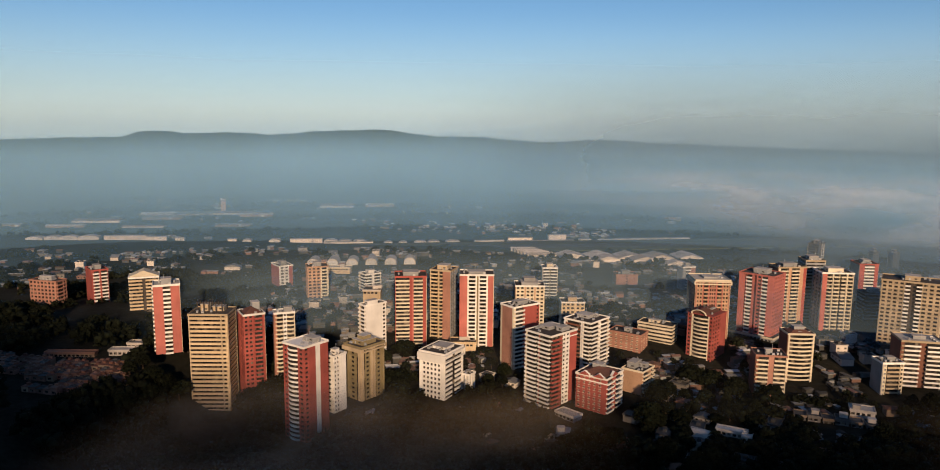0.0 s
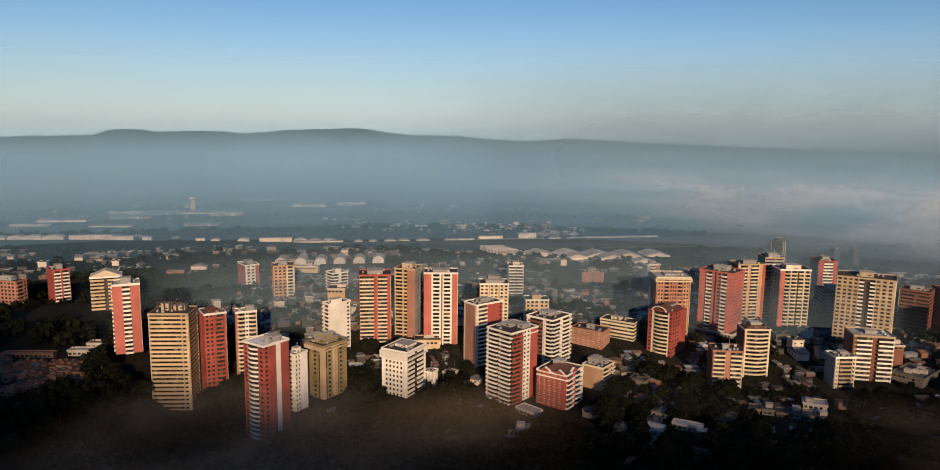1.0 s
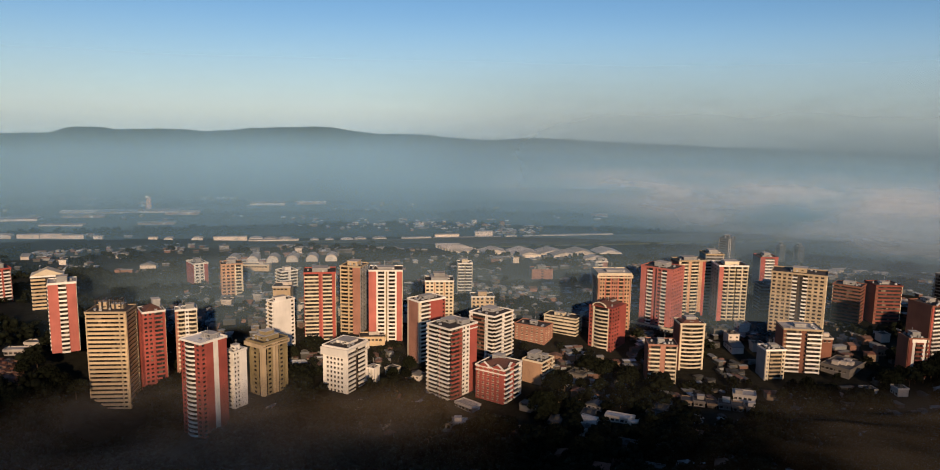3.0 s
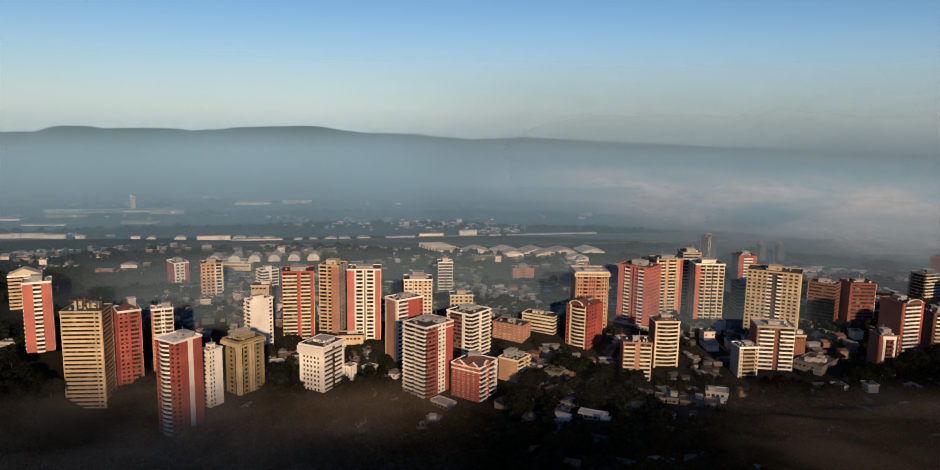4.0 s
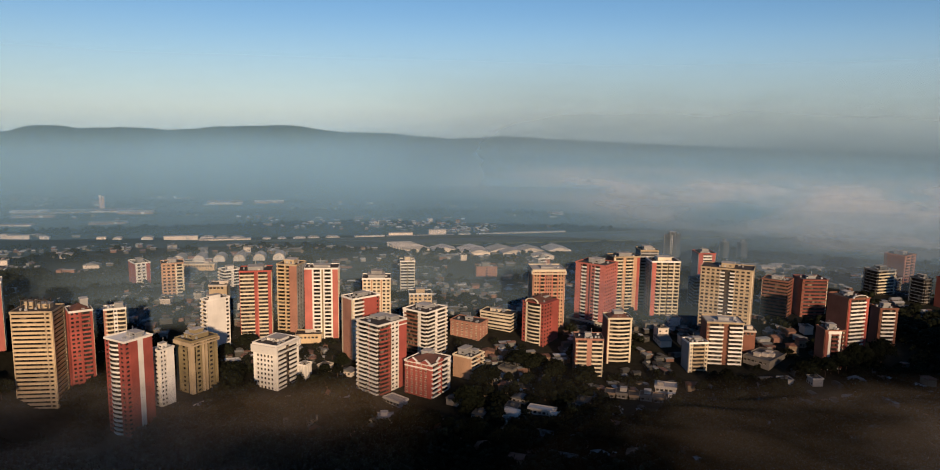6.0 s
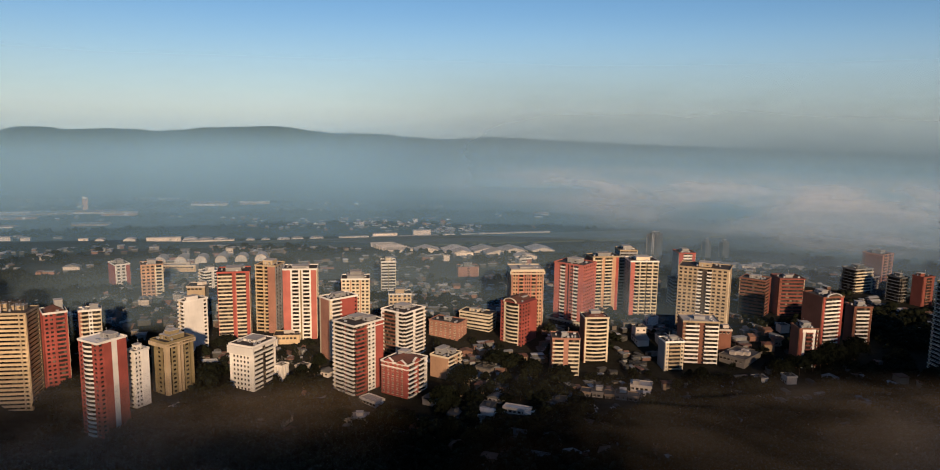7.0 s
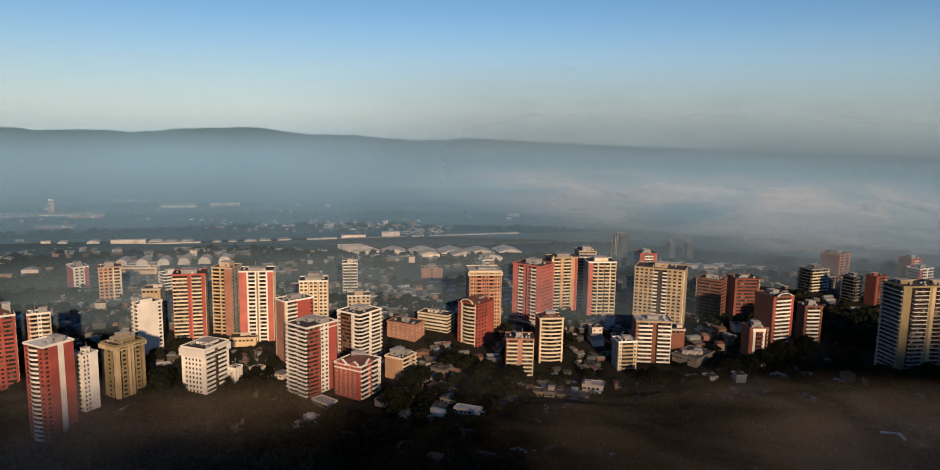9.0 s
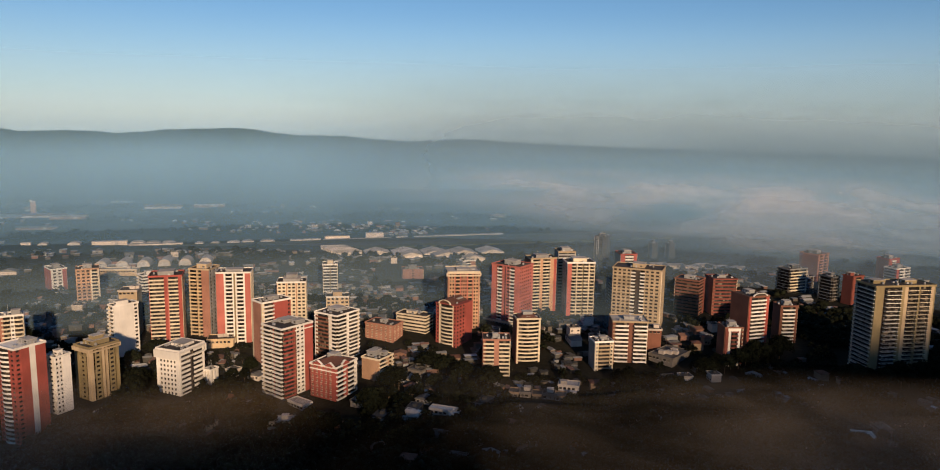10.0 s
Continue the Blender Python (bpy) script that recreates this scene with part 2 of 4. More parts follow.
def facade(tower_ob, width, height, h, bays, place, joined, deep=1.6):
    """Lay bays 'kind:width:colour:count' side by side along one face and stack them storey by storey."""
    spec = [b.split(":") for b in bays.split()]
    total = sum(float(s[1]) for s in spec)
    floors = max(1, int(round(height / h)))
    fh = height / floors
    s0 = -width / 2
    for s in spec:
        w = width * float(s[1]) / total
        xc = s0 + w / 2
        s0 += w
        kind, key, count = s[0], s[2], int(s[3]) if len(s) > 3 else 2
        if kind == "P":
            under("pier", boxes("pier", [(-w / 2, w / 2, -.5, deep + .02, 0, height, 0)], [WALL[key]]), tower_ob, place @ pose(xc, 0, 0))
            continue
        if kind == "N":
            # with key d the panel colour itself carries the recess's shade
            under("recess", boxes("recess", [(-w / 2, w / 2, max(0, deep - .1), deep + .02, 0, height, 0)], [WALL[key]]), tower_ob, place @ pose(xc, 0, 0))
            continue
        back = {"W": .2, "S": .3, "F": .2}.get(kind, 1.0)
        gm = boxes("glazing", [(-w / 2 + .02, w / 2 - .02, min(deep, back), deep + .02, 0, height - .05, 0)], [GLASS])
        under("glazing", gm, tower_ob, place @ pose(xc, 0, 0))
        me = bay_mesh(kind, w - .01, fh, key, count)
        if joined:
            v0, f0 = [tuple(q.co) for q in me.vertices], [tuple(q.vertices) for q in me.polygons]
            v, f = [], []
            for i in range(floors):
                o = len(v)
                v += [(x, y, z + i * fh) for x, y, z in v0]
                f += [tuple(j + o for j in q) for q in f0]
            under(PART_NAME[kind] + "_column", poly_mesh("column", v, f, list(me.materials), [q.material_index for q in me.polygons] * floors), tower_ob, place @ pose(xc, 0, 0))["kind"] = "stuff"
        else:
            for i in range(floors):
                under(PART_NAME[kind], me, tower_ob, place @ pose(xc, 0, i * fh))


def gable_mesh(w, d, rise, over, mats):
    a, b = w / 2 + over, d / 2 + over
    v = [(-a, -b, 0), (a, -b, 0), (a, b, 0), (-a, b, 0), (0, -b, rise), (0, b, rise), (-a, -b, -.25), (a, -b, -.25), (a, b, -.25), (-a, b, -.25)]
    f = [(0, 4, 5, 3), (4, 1, 2, 5), (0, 1, 4), (2, 3, 5), (0, 6, 7, 1), (1, 7, 8, 2), (2, 8, 9, 3), (3, 9, 6, 0), (6, 9, 8, 7)]
    return poly_mesh("gable_roof", v, f, mats)


def hip_mesh(w, d, rise, over, mats):
    a, b = w / 2 + over, d / 2 + over
    r = max(0.0, a - b) + .2
    v = [(-a, -b, 0), (a, -b, 0), (a, b, 0), (-a, b, 0), (-r, 0, rise), (r, 0, rise), (-a, -b, -.25), (a, -b, -.25), (a, b, -.25), (-a, b, -.25)]
    f = [(0, 1, 5, 4), (1, 2, 5), (2, 3, 4, 5), (3, 0, 4), (0, 6, 7, 1), (1, 7, 8, 2), (2, 8, 9, 3), (3, 9, 6, 0), (6, 9, 8, 7)]
    return poly_mesh("hip_roof", v, f, mats)


def arch_mesh(w, rise, depth, thick, mat):
    """A round-headed parapet: x along the face, -y outwards."""
    v, f, n = [], [], 14
    for i in range(n + 1):
        a = math.pi * i / n
        for rr in (1.0, 1 - thick / (w / 2)):
            x, z = -w / 2 * rr * math.cos(a), rise * rr * math.sin(a)
            v += [(x, -depth, z), (x, 0, z)]
    for i in range(n):
        p, q = 4 * i, 4 * i + 4
        f += [(p, q, q + 1, p + 1), (p + 2, p + 3, q + 3, q + 2), (p, p + 2, q + 2, q), (p + 1, q + 1, q + 3, p + 3)]
    return poly_mesh("arch", v, f, [mat])


def tower(label, x, y, a1, wl, wr, top, bays_l, bays_r, base=None, core="c", h=3.05, roof="flat", rim="w", joined=False, back="W:1:c:5", houses="0,0,.45,.4,3.4", bands="", crown="", extra=""):
    """A tower block. (x, y): its near corner; a1: the way its left face runs towards that corner; wl, wr: the widths of its left and right faces."""
    a = radians(a1)
    u, v = Vector((math.cos(a), math.sin(a), 0)), Vector((-math.sin(a), math.cos(a), 0))
    c = Vector((x, y, 0)) - u * wl / 2 + v * wr / 2
    if base is None:
        base = min(ground_z(c.x, c.y), ground_z(x, y)) - 1.0
    TAKEN.append((c.x, c.y, 0.62 * math.hypot(wl, wr) + 3))
    TAKEN.append((x, y - 9, 9))
    ob = tagged(new("apartment_tower"), label, "tower block", "apartment towers")
    ob.matrix_basis = pose(c.x, c.y, base, 0, 0, a1)
    height = top - base
    W, D = wl / 2, wr / 2
    under("wall", boxes("core", [(-W, W - 1.6, -D + 1.6, D, 0, height, 0)], [WALL[core]]), ob)
    facade(ob, wl, height, h, bays_l, pose(0, -D, 0), joined)
    facade(ob, wr, height, h, bays_r, pose(W, 0, 0, 0, 0, 90), joined)
    facade(ob, wl, height, h, back, pose(0, D, 0, 0, 0, 180), True, 0)
    facade(ob, wr, height, h, back, pose(-W, 0, 0, 0, 0, 270), True, 0)
    e = .55
    if roof in ("flat", "slab", "white", "tile", "arch", "gable"):
        under("roof", boxes("roof", [(-W - e, W + e, -D - e, D + e, height + .004, height + .35, 0)], [{"slab": ROOF_PALE, "white": WALL["w"]}.get(roof, ROOF_TAR)]), ob)
        k = 1.1
        under("parapet", boxes("parapet", [(-W - e - .05, W + e + .05, -D - e - .05, -D - e + .25, height - .3, height + k, 0), (-W - e - .05, W + e + .05, D + e - .25, D + e + .05, height - .3, height + k, 0),
                                           (-W - e - .05, -W - e + .25, -D - e + .25, D + e - .25, height - .3, height + k, 0), (W + e - .25, W + e + .05, -D - e + .25, D + e - .25, height - .3, height + k, 0)], [WALL[rim]]), ob)
    if roof == "tile":
        under("tiled_roof", hip_mesh(wl * .8, wr * .8, 3.2, .3, [ROOF_TILE]), ob, pose(0, 0, height + .9))
    if roof == "gable":
        under("tiled_roof", gable_mesh(wl if wl > wr else wr, min(wl, wr) * .7, 5, .4, [WALL["c"]]), ob, pose(0, 0, height + .9, 0, 0, 0 if wl > wr else 90))
    if roof == "arch":
        side = wr
        under("arched_parapet", arch_mesh(side * .74, 2.6, 1.2, .9, WALL["w"]), ob, pose(W + .4, 0, height + .9, 0, 0, 90))
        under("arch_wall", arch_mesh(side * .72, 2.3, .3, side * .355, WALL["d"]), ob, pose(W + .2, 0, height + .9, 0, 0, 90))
    if roof == "archl":
        under("roof", boxes("roof", [(-W - e, W + e, -D - e, D + e, height + .004, height + .5, 0)], [WALL[rim]]), ob)
        under("arched_parapet", arch_mesh(wl * .62, 3.6, 1.0, .9, WALL["c"]), ob, pose(-wl * .05, -D - .4, height + .3))
        under("tiled_roof", gable_mesh(wl * .66, wr * .9, 3.8, .2, [ROOF_TILE]), ob, pose(-wl * .05, 0, height + .5))
    for drop in bands.split():
        z = height - float(drop)
        under("cornice", boxes("cornice", [(-W - .3, W + .9, -D - .9, -D - .4, z, z + .7, 0), (W + .4, W + .9, -D - .4, D + .3, z, z + .7, 0)], [WALL["w"]]), ob)
    if extra == "pergola":
        for k in range(5):
            px = -W * .7 + k * W * .32
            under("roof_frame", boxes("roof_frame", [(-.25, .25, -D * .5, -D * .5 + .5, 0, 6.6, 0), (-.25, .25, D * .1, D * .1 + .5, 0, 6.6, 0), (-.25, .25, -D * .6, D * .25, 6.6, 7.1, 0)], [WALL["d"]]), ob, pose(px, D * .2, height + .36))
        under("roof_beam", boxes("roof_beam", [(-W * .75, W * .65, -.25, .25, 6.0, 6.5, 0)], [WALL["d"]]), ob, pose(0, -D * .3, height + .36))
    if extra == "portal":                    # white beam closing the two pale piers
        under("portal_beam", boxes("portal_beam", [(-4.9, 4.9, -.75, .4, -2.2, .1, 0)], [WALL["w"]]), ob, pose(W, .0, height, 0, 0, 90))
    if extra == "pediments":
        for place in (pose(-W * .45, -D - .1, height + 1.0), pose(W * .5, -D - .1, height + 1.0), pose(W + .1, -D * .1, height + 1.0, 0, 0, 90)):
            under("pediment", gable_mesh(6.0, 2.0, 2.0, .3, [WALL[core]]), ob, place)
            under("pediment_trim", gable_mesh(6.4, 1.0, 2.3, .3, [WALL["w"]]), ob, place @ pose(0, .6, .05))
    if crown:
        deep = 5.6 if crown == "w" else 3.0
        under("crown", boxes("crown", [(-W - 1.2, W + 1.2, -D - 1.5, -D - .5, height - deep, height - .35, 0), (W + .5, W + 1.5, -D - .5, D + 1.2, height - deep, height - deep + .9, 0), (W + .5, W + 1.5, -D - .5, D + 1.2, height - 1.0, height - .35, 0), (W + .5, W + 1.5, D + .3, D + 1.2, height - deep + .9, height - 1.0, 0),
                                       (-W - 1.2, -W - .5, -D - .5, D + 1.2, height - deep, height - .35, 0)], [WALL[crown]]), ob)
    for spec in houses.split():
        px, py, sx, sy, hh = [float(q) for q in spec.split(",")]
        bx, by = px * wl, py * wr
        hm = boxes("house", [(-sx * W, sx * W, -sy * D, sy * D, 0, hh, 0), (-sx * W - .3, sx * W + .3, -sy * D - .3, sy * D + .3, hh, hh + .25, 1),
                             ], [WALL["g" if core in "rnbsp" else core], ROOF_PALE])
        rh = under("roof_house", hm, ob, pose(bx, by, height + .36))
        under("door", boxes("door", [(-.55, .55, -.08, 0, .1, min(2.1, hh - .2), 0)], [METAL]), rh, pose(-sx * W * .4, -sy * D, 0), "grey metal door")
        under("window", boxes("window", [(-.9, .9, -.05, 0, 0, .9, 0), (-1, 1, -.1, -.05, -.12, 0, 1)], [GLASS, ROOF_PALE]), rh, pose(sx * W * .4, -sy * D, min(1.1, hh * .4)))
    r = random.Random(label)
    for i in range(4):
        under("air_unit", air_mesh(), ob, pose(r.uniform(-.85, .85) * W, r.uniform(-.85, .85) * D, height + .36, 0, 0, 90 * (i % 2)))
    under("antenna", antenna_mesh(), ob, pose(r.uniform(-.4, .4) * W, r.uniform(-.4, .4) * D, height + .36))
    for i in range(3):
        tx, ty = r.uniform(-.8, .8) * W, r.uniform(-.8, .8) * D
        under("water_tank", tank_mesh(), ob, pose(tx, ty, height + .36))
    return ob


def air_mesh():
    if "air" not in cache:
        cache["air"] = boxes("air_unit", [(-.9, .9, -.6, .6, .15, 1.2, 0), (-.95, .95, -.65, .65, 1.2, 1.28, 0), (-.8, -.6, -.5, .5, 0, .15, 0), (.6, .8, -.5, .5, 0, .15, 0)], [METAL])
    return cache["air"]


def antenna_mesh():
    if "antenna" not in cache:
        cache["antenna"] = boxes("antenna", [(-.06, .06, -.06, .06, 0, 6.5, 0), (-.7, .7, -.03, .03, 5.4, 5.5, 0), (-.5, .5, -.03, .03, 6.0, 6.1, 0)], [METAL])
    return cache["antenna"]


def tank_mesh():
    if "tank" in cache:
        return cache["tank"]
    v, f, n = [], [], 10
    for z, rr in ((0, .75), (1.3, .75), (1.6, .35), (1.7, .3)):
        v += [(rr * math.cos(2 * math.pi * i / n), rr * math.sin(2 * math.pi * i / n), z) for i in range(n)]
    for k in range(3):
        f += [(k * n + i, k * n + (i + 1) % n, k * n + n + (i + 1) % n, k * n + n + i) for i in range(n)]
    f.append(tuple(range(3 * n, 4 * n)))
    cache["tank"] = poly_mesh("tank", v, f, [WALL["g"]])
    return cache["tank"]


# ---- ground, far hills ----
def ground_mesh():
    rings = [60, 160, 230, 290, 340, 380, 420, 460, 500, 540, 580, 630, 690, 760, 850, 960, 1100, 1250, 1450, 1700, 2000, 2400, 2900, 3500, 4200, 4930]
    n = 180
    v, f = [(0, 0, ground_z(0, 0))], []
    for rr in rings:
        for i in range(n):
            x, y = rr * math.cos(2 * math.pi * i / n), rr * math.sin(2 * math.pi * i / n)
            v.append((x, y, ground_z(x, y)))
    f += [(0, 1 + i, 1 + (i + 1) % n) for i in range(n)]
    for k in range(len(rings) - 1):
        a, b = 1 + k * n, 1 + (k + 1) * n
        f += [(a + i, b + i, b + (i + 1) % n, a + (i + 1) % n) for i in range(n)]
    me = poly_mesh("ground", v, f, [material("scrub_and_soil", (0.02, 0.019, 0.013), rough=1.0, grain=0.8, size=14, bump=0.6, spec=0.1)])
    me.polygons.foreach_set("use_smooth", [True] * len(me.polygons))
    return me


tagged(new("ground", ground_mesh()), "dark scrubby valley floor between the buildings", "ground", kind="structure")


def ridge(name, label, radius, a0, a1, tops, deep, mat):
    """A range of hills on an arc round the valley. tops: height for a bearing."""
    v, f, n, m = [], [], 720, 9
    for i in range(n + 1):
        a = radians(a0 + (a1 - a0) * i / n)
        top = tops(math.degrees(a))
        for j in range(m + 1):
            k = j / m
            rr = radius - deep * (1 - k)
            s = k * k * (3 - 2 * k)
            z = top * s
            z += (1 - abs(2 * k - 1)) * top * 0.35 * noise.fractal(Vector((rr * math.sin(a) / 260, rr * math.cos(a) / 260, 1.3)), 1.0, 2.0, 4)
            v.append((rr * math.sin(a), rr * math.cos(a), z - 3 * (j == 0)))
    for i in range(n):
        for j in range(m):
            p = i * (m + 1) + j
            f.append((p, p + m + 1, p + m + 2, p + 1))
    me = poly_mesh(name, v, f, [mat])
    me.polygons.foreach_set("use_smooth", [True] * len(me.polygons))
    return tagged(new(name, me), label, "hills", kind="structure")


CREST = ((-70, 52), (-46, 66), (-41.9, 74), (-38.8, 79), (-37.9, 103), (-37.2, 111), (-35.4, 106), (-34.9, 97), (-31.9, 103), (-30.2, 100), (-29, 91), (-27.1, 97), (-26, 110),
         (-21.4, 124), (-19.6, 121), (-18, 99), (-16.7, 89), (-13.4, 88), (-11, 74), (-8.2, 60), (-6.5, 66), (-4.6, 78), (-2.2, 77), (-.4, 66), (4, 59), (8.8, 50), (20, 46), (60, 40), (75, 40))


def crest(a):
    for (p, q), (r, s) in zip(CREST, CREST[1:]):
        if p <= a <= r:
            k = (a - p) / (r - p)
            return q + (s - q) * k + 2.6 * noise.fractal(Vector((a * .6, 0, 5)), 1.0, 2.0, 5)
    return 50


FOREST_FAR = material("far_forest", (0.05, 0.07, 0.045), rough=1.0, grain=0.5, size=30, spec=0.1)
ridge("hills_far", "long forested mountain ridge in blue morning haze", 4400, -70, 75, crest, 700, FOREST_FAR)



def shade_ridge():
    """Unseen hills added behind the camera, towards the sun, shaped to shade the valley floor before the towers."""
    along, away = Vector((0.9336, 0.3584)), Vector((-0.3584, 0.9336))
    v, f, n, m = [], [], 120, 8
    shade = ((-937, 720), (-337, 715), (-227, 690), (-167, 560), (-137, 530), (-91, 500), (-43, 492), (3, 480), (48, 458), (146, 438), (256, 430), (308, 428), (356, 436), (433, 480), (482, 505), (588, 525), (963, 545), (1663, 300))
    for i in range(n + 1):
        l = -937 + 2600 * i / n
        q0 = 30 + next(b + (d - b) * (l - a) / (c - a) for (a, b), (c, d) in zip(shade, shade[1:]) if a <= l <= c)
        top = (q0 + 1100) * math.tan(SUN_EL) + 3 * noise.fractal(Vector((l / 60, 0, 2)), 1.0, 2.0, 4)
        top *= min(1, (i + 1) / 14, (n + 1 - i) / 14)
        for j in range(m + 1):
            k = j / m * 2 - 1
            p = along * l + away * (-1100 + k * 420)
            z = top * (1 - k * k) ** 1.5
            v.append((p.x, p.y, z - 8))
    for i in range(n):
        for j in range(m):
            p = i * (m + 1) + j
            f.append((p, p + m + 1, p + m + 2, p + 1))
    me = poly_mesh("hills_sunward", v, f, [FOREST_FAR])
    me.polygons.foreach_set("use_smooth", [True] * len(me.polygons))
    tagged(new("hills_sunward", me), "unseen hill range added to shade the valley floor", "hills", kind="structure")


shade_ridge()

# ---- towers ----
tower("low brick-brown apartment block with a balcony end", -493, 519, 0, 27.6, 11.2, 42.5, "W:6:n:7 P:.3:n", "B:2:n W:1:n:1", core="n", rim="n", joined=True)
tower("dark red apartment block with white balcony columns", -477, 543, -36, 20.6, 13.1, 48.3, "P:1:r", "P:.2:r B:2:w P:.6:r B:2:w P:.2:r", core="r", rim="r", joined=True)
tower("cream apartment tower with a gabled crown", -420, 519, -55, 18, 23, 50, "S:1:c", "S:4:y N:1:d S:4:y", roof="gable")
tower("salmon apartment tower with a white balcony column", -311, 407, -53, 15.6, 15.6, 74.8, "B:1:w P:1:s", "P:3:s B:2.6:w P:3:s", core="s", roof="slab", base=29, h=2.8)
tower("tall tan office tower with ribbon windows", -266, 419.4, 15, 25.1, 19.5, 55.7, "P:.2:y S:8:y P:.35:t S:1.2:y P:.2:y", "P:.4:t S:4:t P:.4:t", base=-22, core="t", h=2.85, houses="-.2,.12,.2,.3,4.6 .16,.15,.3,.3,3.0", extra="pergola", rim="t")
tower("brick-red apartment tower with a dark hipped roof", -256, 423, -47, 16.2, 13.5, 55, "P:1:r W:2:r:2", "W:2.2:r:2 P:.4:r B:2:r P:.5:r", base=-8, core="r", h=2.8, rim="w", roof="tile", houses="-.2,.25,.4,.35,6")
tower("slim cream tower with folded balconies", -243, 440, -57, 9.4, 13.2, 53, "P:1:n", "P:.15:n Z:1.3:c W:.6:w:1 Z:1.3:c", base=-8, core="n", h=2.9, houses=".2,.2,.4,.4,3.5", roof="slab")
tower("red tower with a white curved balcony column and pale slab roof", -196, 388.5, -22, 18.2, 19.1, 48.6, "W:.45:r:1 C:1.05:w W:.6:r:1", "W:.5:r:1 P:.7:r P:.5:w P:.9:r", h=2.9, base=-11, core="r", roof="white", rim="w", houses=".1,.2,.5,.3,2.6")
tower("small white apartment tower beside the red one", -188, 413, -20, 7.7, 10.6, 36, "W:1:w:1", "W:1.3:w:2 P:1.5:w", base=-1, core="w", h=2.95)
tower("olive concrete tower with chamfered piers", -178, 434, -25, 16, 20.5, 36, "P:.5:o N:.3:d W:1.2:o:1 N:.3:d P:.5:t", "P:.6:t N:.4:d W:1.2:o:1 N:.3:d P:.4:t N:.35:d P:.4:t N:.3:d W:1.2:o:1 N:.4:d P:.5:o", base=0, core="o", rim="o", houses="0,0,.6,.6,3 .0,.0,.35,.35,5.5", crown="t")
tower("distant red block with a white balcony face", -362, 668, -42, 22, 14, 35, "P:1:r", "P:.3:w W:3:w:2 P:1.2:r", core="r")
tower("tan apartment tower near the hangars", -312, 631, -58, 17, 19, 44, "W:1:p:3", "W:4:p:3 P:.4:c B:1.6:c P:.4:c", core="p", rim="p")
tower("plain white slab tower", -205, 509, -34, 8, 19, 44, "B:1:w", "P:4:w W:1:w:1", core="w", houses=".1,-.1,.5,.5,3")
tower("red and cream striped apartment tower", -190, 535, -70, 20, 24, 62, "W:1:r:3", "B:4.2:c P:.8:r P:.4:s B:2.8:c P:1:r", core="r", rim="r", houses="0,0,.6,.5,2.6")
# grey right face: shade on a tan wall, put into its colour
tower("tan apartment tower with a pink centre", -152, 559, -3, 17, 18, 64, "B:2:y P:.3:y B:1:y P:2:n", "W:1:g:3", core="t", rim="t", houses="0,0,.5,.5,3.5")
tower("cream tower flanked by salmon walls", -141, 548, -76, 18, 26, 64, "P:1:s", "P:1.3:s P:.3:w B:1.2:w P:.25:w N:.3:o P:.25:w B:1.2:w P:.3:w P:1:s", core="s", rim="w", houses="0,0,.5,.5,1.5")
tower("white block with a loggia side and flat tarred roof", -127, 453, -16, 19.5, 24, 30, "P:.6:w W:4:w:5 P:.7:w", "P:.15:w S:2:w N:.8:d S:1.9:w P:.3:w", base=-2, core="w", houses=".0,.1,.55,.45,1.8", crown="w")
tower("brown and white tower with a red end wall", -92, 516, -40, 15, 24, 49, "P:.5:c P:3:n P:.4:c", "B:2.4:w P:3:r W:.8:r:1", core="r", houses="0,0,.4,.4,2.5")
tower("large white-banded apartment tower with red recesses", -57.5, 458, -33, 21.2, 26.2, 46.6, "B:3:w N:.5:r B:3:w", "N:.2:d B:2:r P:.4:b W:1.6:w:2 P:1.6:r", base=-10, core="r", h=2.85, houses="-.2,.1,.4,.4,2 .25,.2,.25,.3,2.5", bands="3.0")
tower("white-banded apartment tower behind with a red corner", -36.9, 522.6, -28, 22.7, 24.6, 39.4, "P:.3:w B:2:b P:.3:w B:1:w", "B:3:w P:.3:w B:3:w", core="r", houses="-.1,.1,.45,.4,2.2", bands="3.0")
tower("low red-brick apartment block", -2, 565, -20, 26, 16, 21, "F:5:n:6", "F:1:n:3", core="n", rim="n", houses="0,0,.2,.3,2.4")
tower("red apartment block with white balconies and tiled crown", -21, 459, -23, 21.8, 23, 21, "F:5:r:5 P:.7:r", "B:2:w P:.6:r B:2:w P:.3:w", base=-11, core="r", rim="w", roof="tile", houses="-.1,.15,.3,.3,4.5", bands="3.1", extra="pediments")
tower("pinkish apartment block with a stepped roof", 1, 494, -25, 15, 17, 16, "P:5:p", "B:2:c P:.5:p B:1:c", core="p", rim="c", houses="-.2,0,.4,.6,4 .2,.2,.3,.3,2.5")
tower("orange and cream apartment tower with a stepped top", -102, 578, -76, 18, 23, 51, "W:1:p:3", "W:2:c:2 P:.3:p W:2:c:2 P:.3:p W:2:c:2", core="p", houses="-.1,0,.5,.4,5 .0,0,.8,.6,2.4")
tower("slim cream and yellow tower", -97, 698, -75, 14, 14, 43, "W:1:c:2", "B:2:w N:.3:o B:2:w", core="c")
tower("white low-rise flats with deep balconies", -270, 672, -40, 13, 17, 31, "B:1:w", "B:2:w P:.6:w B:2:w", core="w", joined=True)
tower("small cream apartment block", -67, 602, -75, 14, 19, 34, "W:1:c:2", "W:3:y:3 P:.3:y W:2:y:2", core="y")
